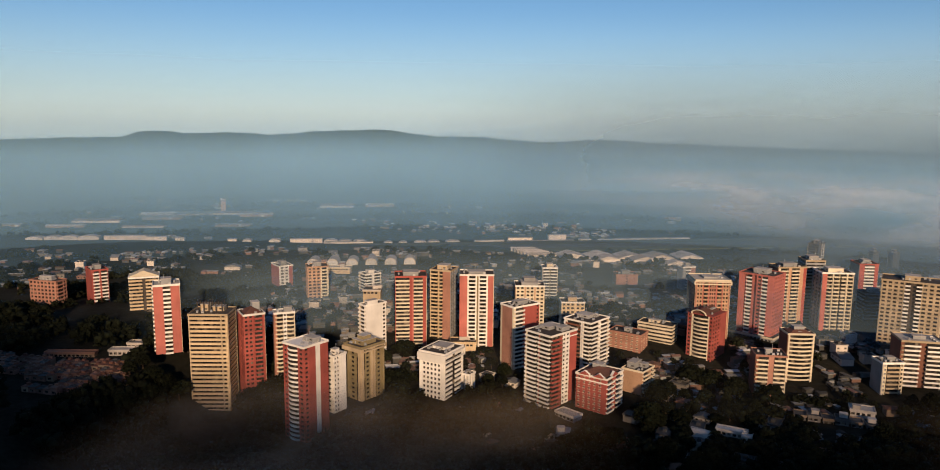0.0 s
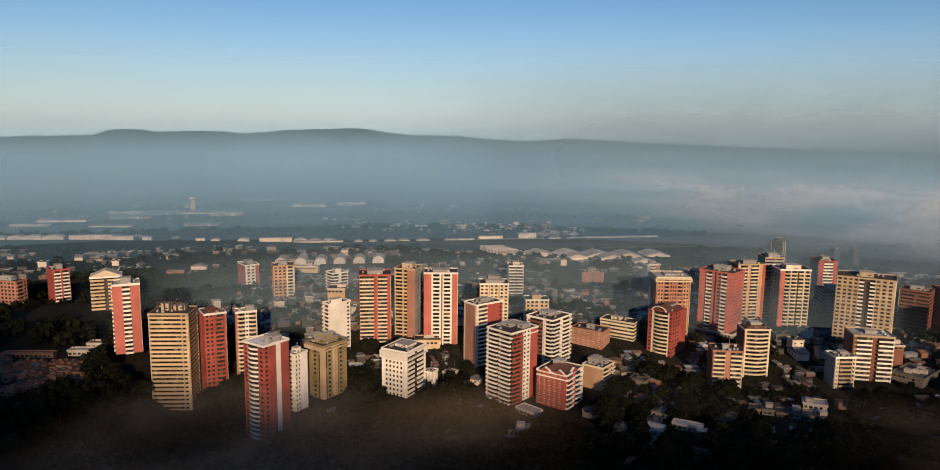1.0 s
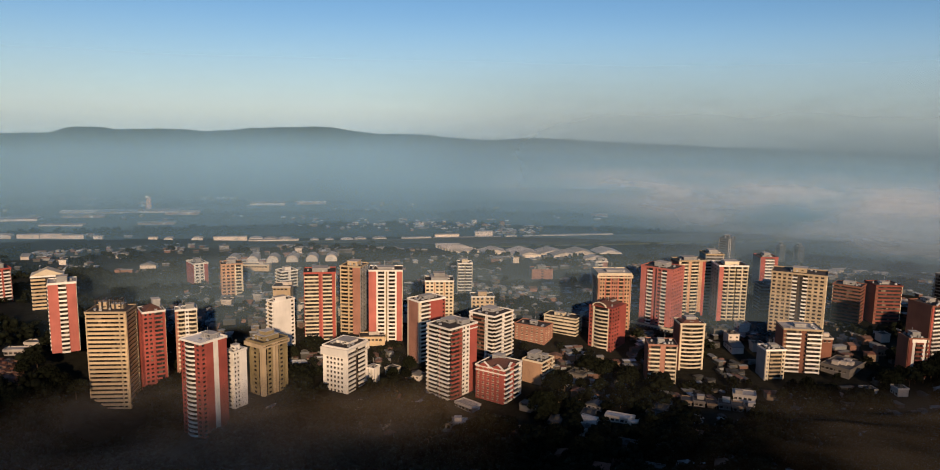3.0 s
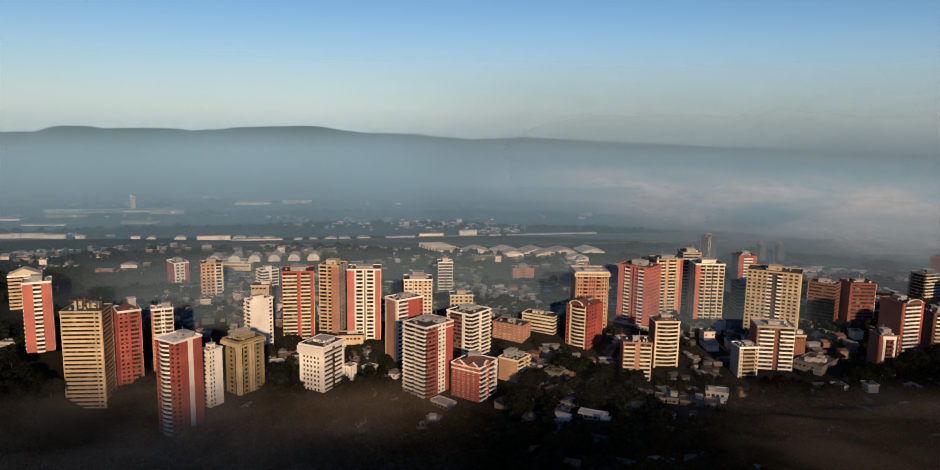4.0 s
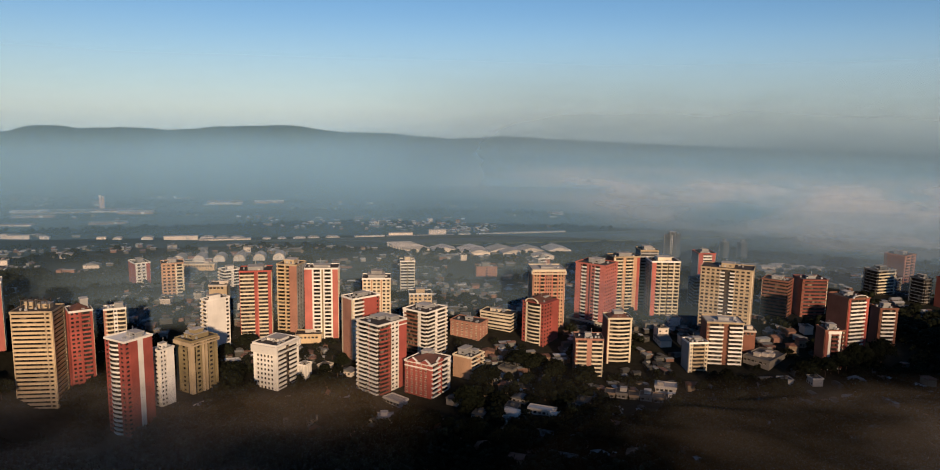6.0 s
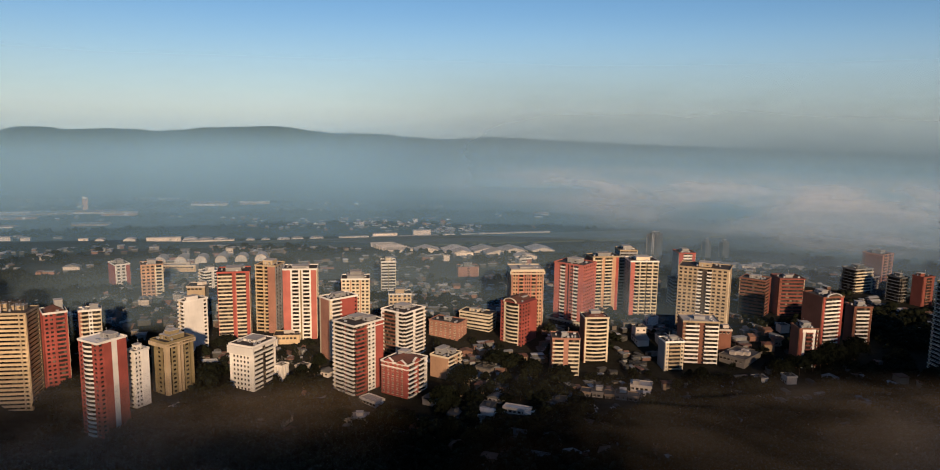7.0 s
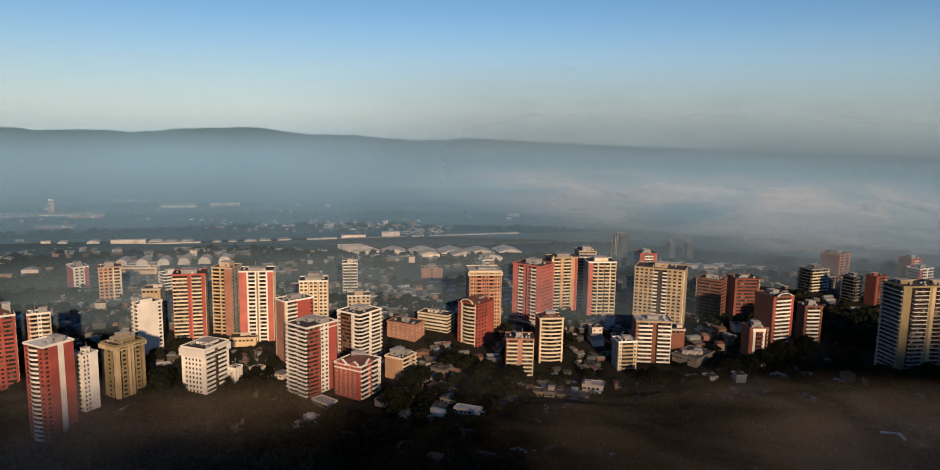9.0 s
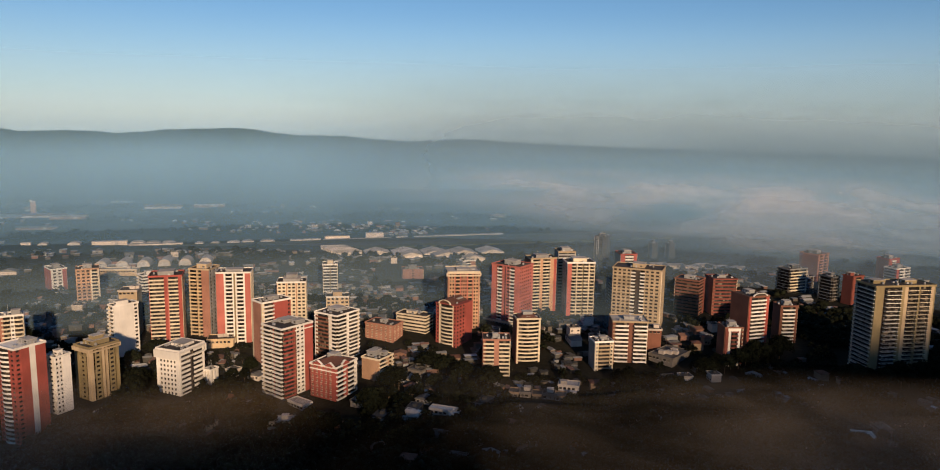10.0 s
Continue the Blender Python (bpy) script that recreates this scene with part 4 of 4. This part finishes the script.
low_block("low brown building with a dark tiled roof", 22, 622, -20, 30, 18, 7, WALL["b"], ROOF_TILE, 2, WALL["b"])
tower("small pale portico annex with tall columns beside the white block", -115, 474, -16, 6, 7.5, 10, "P:.4:w N:.7:d P:.4:w N:.7:d P:.4:w", "P:.4:w N:.7:d P:.4:w N:.7:d P:.4:w", base=-2, core="d", houses="0,0,.4,.4,1.5")
low_block("cream podium behind the white block", -138, 547, 14, 20, 13, 6, WALL["y"], ROOF_TAR, 2, WALL["y"])
low_block("cream low block behind the white slab tower", -216, 553, 14, 14, 14, 37, WALL["t"], ROOF_TAR)
low_block("white annex of the small white tower", -164, 422, -20, 10, 8, 2, WALL["w"], ROOF_PALE, 0)
for i, (w, h) in enumerate(((6.4, 3.4), (7.2, 4.2), (6.0, 3.2), (7.6, 4.4), (6.6, 3.6), (5.6, 3.0))):
    low_block("dark-roofed terrace house with pale roof edges", 99 + 7.9 * i, 482.5 - 1.2 * i, -8 + 2 * (i % 3), w, 8.5, h * .8, HOUSE_WALL[2], HOUSE_ROOF[3], i % 2, HOUSE_WALL[1 + i % 2])
low_block("white terrace house with a roof room", 137, 492, -8, 14, 10, 6, HOUSE_WALL[0], HOUSE_ROOF[1], 1)
low_block("pale low house with a vaulted room in the gardens", -48, 426, 10, 16, 9, 4, HOUSE_WALL[0], HOUSE_ROOF[1], 1)
low_block("white low house by the green field", -348, 424, 16, 22, 7, 3.6, HOUSE_WALL[0], HOUSE_ROOF[1], 0)
low_block("second white low house by the green field", -350, 440, 12, 15, 7, 3.2, HOUSE_WALL[0], HOUSE_ROOF[0], 0)
low_block("pale podium terrace at the foot of the salmon tower", 92.6, 632, -30, 37, 32, 1.4, WALL["g"], ROOF_TAR, 0, WALL["c"])
low_block("pale entrance terrace of the large banded tower", -44, 452, -33, 15, 8, 2.6, WALL["g"], ROOF_PALE, 0)
low_block("long ochre block standing before the hangars", -339, 751, 11, 38, 11, 7, WALL["y"], ROOF_PALE, 1, WALL["c"])
low_block("small white house with two dark windows in the fog", 310, 431, -6, 12, 8, 4, WALL["w"], HOUSE_ROOF[1], 0, WALL["w"])
low_block("long white house among dark trees", 54, 442, -14, 17, 6, 3.4, HOUSE_WALL[0], HOUSE_ROOF[1], 0)
low_block("small white house beside the vaulted hall", 62, 436, 76, 7, 5, 3.0, HOUSE_WALL[0], HOUSE_ROOF[1], 0)

# clay-roofed settlement on the plateau: terraces of small houses in rows
def unit_mesh(i):
    h = 3.0 + .7 * (i % 3)
    return (boxes("wall", [(-2.3, 2.3, -2.7, 2.7, -3, h, 0), (-.9, .9, -2.78, -2.7, .9, 2.1, 1)], [HOUSE_WALL[(3, 1, 3, 3)[i % 4]], GLASS]),
            boxes("roof", [(-2.35, 2.35, -3.0, 2.9, h, h + .2, 0), (-1.0, 1.2, .2, 1.8, h + .2, h + 1.1 + .5 * (i % 2), 0)], [HOUSE_ROOF[(4, 2, 3, 4)[i % 4]]]))


UNITS = [unit_mesh(i) for i in range(12)]


def terrace(x, y, turn, count):
    ob = tagged(new("terrace_row"), "row of small clay-coloured terraced houses with rusty roofs", "row houses", "terraces of the settlement")
    ob.matrix_basis = pose(x, y, ground_z(x, y), 0, 0, turn)
    for i in range(count):
        wall, roof = SPOT.choice(UNITS)
        m = pose((i - (count - 1) / 2) * 4.62, SPOT.uniform(-.6, .6), SPOT.uniform(-.3, .5))
        under("wall", wall, ob, m)
        under("roof", roof, ob, m)
    TAKEN.append((x, y, count * 2.0))


for row in range(9):
    for i in range(4):
        x, y = -424 + 5.7 * row + 25 * i + SPOT.uniform(-2, 2), 395 - 5.7 * row + 3.4 * i + SPOT.uniform(-.7, .7)
        if noise.noise(Vector((x / 30, y / 22, 6.0))) < .16 and y > 338 and x < -318:
            terrace(x, y, 8 + SPOT.uniform(-3, 3), SPOT.choice((4, 5, 5)))
low_block("long low wall of garages beside the settlement", -383, 412, 14, 34, 5, 2.6, HOUSE_WALL[1], HOUSE_ROOF[4], 0, HOUSE_WALL[3])
scatter(16, 10, 130, 372, 470, (1, 2, 2, 3, 5, 0, 0), -15)                    # gardens below the towers
scatter(9, 130, 420, 380, 540, (1, 2, 2, 3, 4, 1, 0), 10)
scatter(20, -120, 40, 400, 520, (1, 2, 1, 2, 4, 1, 0), -20)
scatter(40, -330, 330, 520, 640, (3, 3, 2, 2, 2, 1, 1), 10, -.05)
scatter(20, -620, 560, 640, 950, (4, 5, 1, 2, 2, 4, 2), 22, .0)
scatter(6, -760, -330, 600, 760, (4, 5, 1, 2, 2, 4, 2), 22)
scatter(10, 130, 290, 545, 720, (4, 4, 1, 2, 2, 3, 2), 12)

# ---- airfield ----
ASPHALT = material("runway_asphalt", (0.06, 0.06, 0.06), rough=0.9, grain=.5, size=20)
GRASS = material("airfield_grass", (0.055, 0.06, 0.03), rough=1.0, grain=.5, size=12)
TURN_STRIP = math.degrees(math.atan2(STRIP_DIR.y, STRIP_DIR.x))


def strip_pose(along, off, z=0.0):
    p = STRIP0 + STRIP_DIR * along + STRIP_N * off
    return pose(p.x, p.y, z, 0, 0, TURN_STRIP)


field = new("airfield", boxes("airfield", [(-350, 1150, -42, 42, -2, 3.2, 0), (-350, 1150, -20, 12, 3.2, 3.3, 1), (-350, 1150, 26, 34, 3.2, 3.28, 1), (192, 246, -27, -24, 3.2, 3.5, 2), (198, 246, -36, -33, 3.2, 3.5, 2), (300, 322, -24, -21, 3.2, 3.5, 2)], [GRASS, ASPHALT, HOUSE_ROOF[1]]))
field.matrix_basis = strip_pose(0, -76)
tagged(field, "flat airfield with a dark runway strip", "runway", kind="structure")
AIR_WALL = material("airfield_wall", (.66, .58, .50), spread=.15)


def vault_mesh(w, d, rise, base, mats, ribs=0):
    v, f, n = [], [], 12
    for y in (-d / 2, d / 2):
        v += [(-w / 2, y, -6), ] + [(-w / 2 * math.cos(math.pi * i / n), y, base + rise * math.sin(math.pi * i / n)) for i in range(n + 1)] + [(w / 2, y, -6)]
    k = n + 3
    f += [(i, i + 1, k + i + 1, k + i) for i in range(k - 1)]
    f += [tuple(range(k - 1, -1, -1)), tuple(range(k, 2 * k))]
    return poly_mesh("vault", v, f, mats)


def hangar(x, y, turn, w, d, rise, base, label):
    ob = tagged(new("hangar"), label, "hangar", "hangars")
    ob.matrix_basis = pose(x, y, ground_z(x, y) + (3.2 if -118 < strip_offset(x, y) < -32 else 0), 0, 0, turn)
    under("vault", vault_mesh(w, d, rise, base, [HOUSE_ROOF[1]]), ob)
    under("door", boxes("door", [(-w * .36, w * .36, -d / 2 - .15, -d / 2, 0, base + rise * .55, 0), (-.1, .1, -d / 2 - .25, -d / 2 - .15, 0, base + rise * .55, 1)], [METAL, WALL["d"]]), ob, label="grey metal sliding door")
    TAKEN.append((x, y, w * .6))


hangar(37, 437, 66, 9, 14, 3.4, 1.6, "pale vaulted hall among dark garden trees")
for i in range(6):
    TAKEN.append((-378 + i * 21.4, 768 + i * 7.4, 13))
    hangar(-383 + i * 21.4, 792 + i * 7.4, 17, 13.8, 22, 6.2, 1.6, "pale vaulted hangar beside the airfield")


def shed(x, y, turn, w, d, h, wall, roof, label, rise=.13):
    ob = tagged(new("warehouse"), label, "warehouse", "warehouses")
    ob.matrix_basis = pose(x, y, ground_z(x, y), 0, 0, turn)
    under("wall", boxes("wall", [(-w / 2, w / 2, -d / 2, d / 2, -4, h, 0)], [wall]), ob)
    under("roof", gable_mesh(d, w, d * rise, .4, [roof]), ob, pose(0, 0, h + .25, 0, 0, 90))
    under("gate", boxes("gate", [(-2, 2, -.1, 0, 0, 4, 0)], [METAL]), ob, pose(w * .2, -d / 2, 0))
    TAKEN.append((x, y, max(w, d) * .55))


# the row of airfield buildings: start, end, height, form (f flat-eaved block, v vaulted hangar), how far back
ROW = ((-96, -74, 4, "v", 0), (-72, -51, 5, "v", 0), (-51, -29, 5, "v", 0), (-28, 0, 5, "v", 0), (6, 34, 4.2, "f", 0), (34.4, 62, 5, "f", 1), (62.4, 90, 4.2, "f", 0), (102, 114, 3.4, "f", 0), (174, 186, 2.8, "f", 0), (195, 207, 3.4, "v", 0),
       (232, 248, 4.6, "v", 0), (262, 308, 5.4, "f", 0), (310, 330, 5, "v", 9), (331, 351, 5, "v", 9), (352, 372, 5, "v", 9), (310, 382, 2.8, "f", -5), (398, 411, 4, "v", 0), (420, 433, 4, "v", 0), (443, 462, 4.4, "v", 0),
       (464, 482, 4.4, "v", 4), (491, 512, 4.4, "v", 0), (535, 580, 2.4, "f", 0), (588, 626, 5.6, "f", 9), (584, 690, 2.8, "f", -4), (652, 680, 9.5, "f", 10), (699, 717, 3.6, "f", 0), (728, 757, 3.2, "f", -3), (760, 880, 2.6, "f", 2))
for a0, a1, tall, form, back in ROW:
    p = STRIP0 + STRIP_DIR * ((a0 + a1) / 2) + STRIP_N * (back - 24)
    if form == "v":
        hangar(p.x, p.y, TURN_STRIP, a1 - a0, 14, tall * .6, tall * .4, "pale vaulted hangar in the airfield row")
    else:
        shed(p.x, p.y, TURN_STRIP, a1 - a0, 9, tall, AIR_WALL, HOUSE_ROOF[1], "long pale airfield building", .06)
for i in range(7):                                                                        # stepped sheds
    shed(-168 + i * 6, 1000 - i * 9, 20, 34, 9, 6 - .3 * i, HOUSE_WALL[0], HOUSE_ROOF[1], "pale stepped factory shed roof", .22)
for i, (x, y, w, d) in enumerate(((-100, 1010, 34, 26), (-62, 1022, 38, 30), (-24, 1034, 36, 30), (14, 1040, 38, 28), (-50, 985, 30, 18), (52, 1062, 34, 30), (-4, 1000, 34, 20), (35, 960, 30, 14))):
    shed(x, y - 35, 110, d * 1.15, w * .98, 4.0, AIR_WALL, HOUSE_ROOF[1], "broad pale warehouse with a low gable", .13)
for i, (x, y, w, d) in enumerate(((-945, 1100, 80, 26), (-900, 1205, 60, 30), (-850, 1230, 90, 30), (-780, 1260, 80, 26), (-720, 1250, 60, 24), (-860, 1165, 70, 20), (-640, 1440, 70, 30), (-560, 1480, 60, 20), (-690, 1120, 60, 16), (-820, 1060, 70, 14), (-930, 1010, 60, 14), (-1010, 985, 40, 16))):
    shed(x, y, 20, w, d, 4, HOUSE_WALL[1 if i % 3 else 0], HOUSE_ROOF[(4, 1, 0)[i % 3]], "long factory hall in the haze", .1)
for i in range(6):
    shed(268 + 19 * i, 925 - 11 * (i % 3), 12, 17, 12 + 3 * (i % 2), 4.2, AIR_WALL, HOUSE_ROOF[1], "pale low warehouse in the mist beyond the towers", .1)
low_block("peach silo block rising over distant factories", -817, 1292, 30, 9, 8, 25, WALL["p"], ROOF_PALE, 1)
scatter(8, -350, -80, 1205, 1290, (1, 6, 2, 1, 0, 0, 0), 22)
mast = tagged(new("radio_mast"), "thin lattice radio mast beyond the towers", "mast")
mast.matrix_basis = pose(190, 880, 0)
for i, (dx, dy) in enumerate(((-1, -1), (1, -1), (1, 1), (-1, 1))):
    under("leg", boxes("leg", [(-.14, .14, -.14, .14, 0, 52, 0)], [METAL]), mast, pose(dx, dy, 0))
for i in range(12):
    under("brace", boxes("brace", [(-1.15, 1.15, -1.15, -1, 0, .25, 0), (-1.15, 1.15, 1, 1.15, 0, .25, 0), (-1.15, -1, -1, 1, 0, .25, 0), (1, 1.15, -1, 1, 0, .25, 0)], [METAL]), mast, pose(0, 0, 3 + 4 * i))

# far scattered roofs across the plain, past counting
def town_mesh(count, x0, x1, y0, y1, seed, gate, cell, tall=6.5, scale=1.0, pale=(0, 1, 1, 2, 4)):
    """Many small houses, each a wall block under a gabled roof, in one mesh."""
    rng = random.Random(seed)
    v, f, mi, made = [], [], [], 0
    while made < count:
        x, y = rng.uniform(x0, x1), rng.uniform(y0, y1)
        if not in_wedge(x, y) or -122 < strip_offset(x, y) < 0 or noise.noise(Vector((x / cell, y / cell * 1.4, 9))) < gate or not free(x, y, 4):
            continue
        made += 1
        a, b, h = rng.uniform(2.4, 7.5) * scale, rng.uniform(2.2, 4.0) * scale, rng.uniform(2.2, tall)
        t = radians(22 + rng.choice((0, 90)) + rng.uniform(-8, 8))
        cs, sn, z, o = math.cos(t), math.sin(t), ground_z(x, y), len(v)
        rise = rng.choice((.3, b * .3, b * .35))
        for px, py, pz in ((-a, -b, -3), (a, -b, -3), (a, b, -3), (-a, b, -3), (-a, -b, h), (a, -b, h), (a, b, h), (-a, b, h),
                           (-a - .4, -b - .4, h), (a + .4, -b - .4, h), (a + .4, b + .4, h), (-a - .4, b + .4, h), (-a - .4, 0, h + rise), (a + .4, 0, h + rise)):
            v.append((x + px * cs - py * sn, y + px * sn + py * cs, z + pz))
        f += [tuple(o + k for k in q) for q in ((0, 1, 5, 4), (1, 2, 6, 5), (2, 3, 7, 6), (3, 0, 4, 7), (8, 9, 13, 12), (10, 11, 12, 13), (8, 12, 11), (9, 10, 13), (8, 11, 10, 9))]
        # mostly dark walls and bluish roofs: the town's shade is put into the colours
        mi += [rng.choice((1, 5, 5, 3, 2))] * 4 + [rng.choice(pale)] * 5
    mats = [material("town_" + k + str(seed), c, island=True, spread=.5) for k, c in (("white", (.42, .42, .41)), ("grey", (.2, .2, .195)), ("clay", (.15, .085, .065)), ("ochre", (.12, .10, .08)), ("pale", (.30, .31, .32)), ("dark", (.06, .058, .052)))]
    return poly_mesh("town", v, f, mats, mi)


tagged(new("town_houses", town_mesh(950, -760, 560, 575, 960, 5, -.15, 90, 3.4, .8)), "pale-roofed houses of the town between trees", "houses", kind="stuff")
tagged(new("street_houses", town_mesh(240, 60, 260, 530, 720, 8, -.4, 120, 3.2, .62, (1, 1, 5, 5, 2, 4))), "small pale-roofed houses along the streets behind the towers", "houses", kind="stuff")
tagged(new("far_houses", town_mesh(120, -1100, 60, 1150, 1520, 6, .15, 120, 3.6)), "pale roofs of the town scattered through distant haze", "houses", kind="stuff")

tagged(new("village_houses", town_mesh(110, -380, -40, 1150, 1265, 33, -.6, 60, 4.0, .9, (0, 0, 4, 4, 1))), "white houses of a village beyond the airfield", "houses", kind="stuff")
tagged(new("garden_houses", town_mesh(620, 0, 460, 385, 560, 12, -.35, 60, 2.9, .55, (1, 1, 2, 5, 5, 5, 4))), "small grey-roofed houses among dark gardens below the towers", "houses", kind="stuff")
tagged(new("mid_town_houses", town_mesh(680, -345, 70, 478, 730, 15, -.45, 60, 4.4, .68)), "small pale-roofed houses in the streets between the towers", "houses", kind="stuff")
TAKEN += [(-338, 410, 15), (-275, 392, 20), (-250, 392, 14), (-200, 366, 16), (-218, 376, 12), (-62, 466, 20), (-35, 445, 16), (-92, 476, 16), (-10, 440, 14), (-128, 436, 14)]        # open street before the towers
# ---- trees standing singly, then the woodland ----
forms = [tree_kind(31, 5.2, 4.6, 4.0), tree_kind(32, 6.4, 5.2, 4.5), tree_kind(33, 4.4, 5.4, 4.5), tree_kind(34, 7.2, 5.0, 5.0), tree_kind(35, 3.6, 4.6, 3.5)]
placed, tries = [], 0
for i, (x, y, s) in enumerate(((-300, 398, 1.2), (-306, 394, 1.0), (-313, 395, 1.0), (-294, 404, 1.1), (-247, 421, 1.7), (-243, 427, 1.6), (-250, 417, 1.5), (-239, 432, 1.4), (-236, 437, 1.3), (-229, 440, 1.5), (-232, 428, 1.2))):
    if i < 5:
        forms[i].matrix_basis = pose(x, y, ground_z(x, y), 0, 0, 40 * i)
        forms[i].scale = (s, s, s)
    else:
        copy_thing(forms[i % 5], pose(x, y, ground_z(x, y), 0, 0, 40 * i)).scale = (s, s, s * 1.1)
    placed.append((x, y))
for i in range(24):                        # tall garden trees before the brown towers and the beige slab
    x = 236 + 6 * i if i < 12 else 336 + 6.6 * (i - 12)
    y = (526 + .45 * (x - 236) if i < 12 else 517 + .2 * (x - 336)) + SPOT.uniform(-4, 4)
    s = SPOT.uniform(1.15, 1.5) * (.8 if i < 5 else 1)
    copy_thing(forms[i % 5], pose(x, y, ground_z(x, y), 0, 0, 50 * i)).scale = (s, s, s * 1.15)
    placed.append((x, y))
for i, (x, y) in enumerate(((-106, 458), (-99, 469), (-93, 480), (-90, 461), (-86, 471), (-104, 484), (-97, 452), (-84, 450), (-146, 424), (-132, 419), (-119, 427), (-105, 430), (-92, 436), (-81, 427), (-68, 423), (-160, 430), (10, 452), (18, 458), (25, 450))):
    s = SPOT.uniform(.7, 1.0)                                     # gardens round the white block
    copy_thing(forms[i % 5], pose(x, y, ground_z(x, y), 0, 0, 70 * i)).scale = (s, s, s)
    placed.append((x, y))
while len(placed) < 303 and tries < 9000:
    tries += 1
    x, y = SPOT.uniform(-380, 330), SPOT.uniform(345, 520)
    if not in_wedge(x, y) or not free(x, y, 1.0) or (x < -325 and y > 375) or (40 < x < 150 and y < 425 and SPOT.random() < .4) or (80 < x and y > 430 and SPOT.random() < .65) or any((x - a) ** 2 + (y - b) ** 2 < 30 for a, b in placed):
        continue
    m = pose(x, y, ground_z(x, y), 0, 0, SPOT.uniform(0, 360))
    s = SPOT.uniform(.75, 1.35)
    k = forms[len(placed) % 5]
    o = copy_thing(k, m)
    o.scale = (s, s, s * SPOT.uniform(.9, 1.2))
    placed.append((x, y))


def woodland(count):
    rng = np.random.default_rng(11)
    near = [leafy(np.random.default_rng(90 + i), *clumps(np.random.default_rng(50 + i), 11, 1, 1, .36), 150, 1, 1, .10) for i in range(8)]
    far = [leafy(np.random.default_rng(110 + i), *clumps(np.random.default_rng(70 + i), 6, 1, 1, .5), 50, 1, 1, .16) for i in range(8)]
    vs, fs, total, made = [], [], 0, 0
    while made < count:
        if rng.random() < .66:
            x, y = rng.uniform(-560, 480), rng.uniform(300, 700)
        else:
            x, y = rng.uniform(-1150, 700), rng.uniform(560, 1500)
        if not in_wedge(x, y, 1) or -122 < strip_offset(x, y) < -4 or not free(x, y, 1.5 if y < 600 else 4):
            continue
        if y > 480 and noise.noise(Vector((x / 70, y / 70, 4))) < (-.28 if y < 620 else -.1):
            continue
        if -480 < x < -335 and 365 < y < 545 and rng.random() < .85:
            continue
        if -440 < x < -318 and 285 < y < 400 and rng.random() < .93:
            continue
        if 40 < x < 150 and 370 < y < 425 and rng.random() < .45:
            continue
        if -345 < x < 70 and 485 < y < 730 and rng.random() < .66:
            continue
        if 60 < x < 235 and 520 < y < 720 and rng.random() < .62:
            continue
        if 70 < x < 265 and 425 < y < 610 and rng.random() < .62:
            continue
        made += 1
        form = (near if y < 620 else far)[made % 8]
        r, rz = rng.uniform(3.8, 7.5), rng.uniform(5.0, 9.5)
        if y < 480 and x > -20:
            r, rz = r * .85, rz * .72
        if 470 < y < 700:
            r, rz = r * .62, rz * .52
        elif y >= 700:
            r, rz = r * .75, rz * (.5 if y < 1050 else .34)
        vs.append(form[0] * np.array([r, r, rz]) + np.array([x, y, ground_z(x, y) + rz * .8]))
        fs.append(form[1] + total)
        total += len(form[0])
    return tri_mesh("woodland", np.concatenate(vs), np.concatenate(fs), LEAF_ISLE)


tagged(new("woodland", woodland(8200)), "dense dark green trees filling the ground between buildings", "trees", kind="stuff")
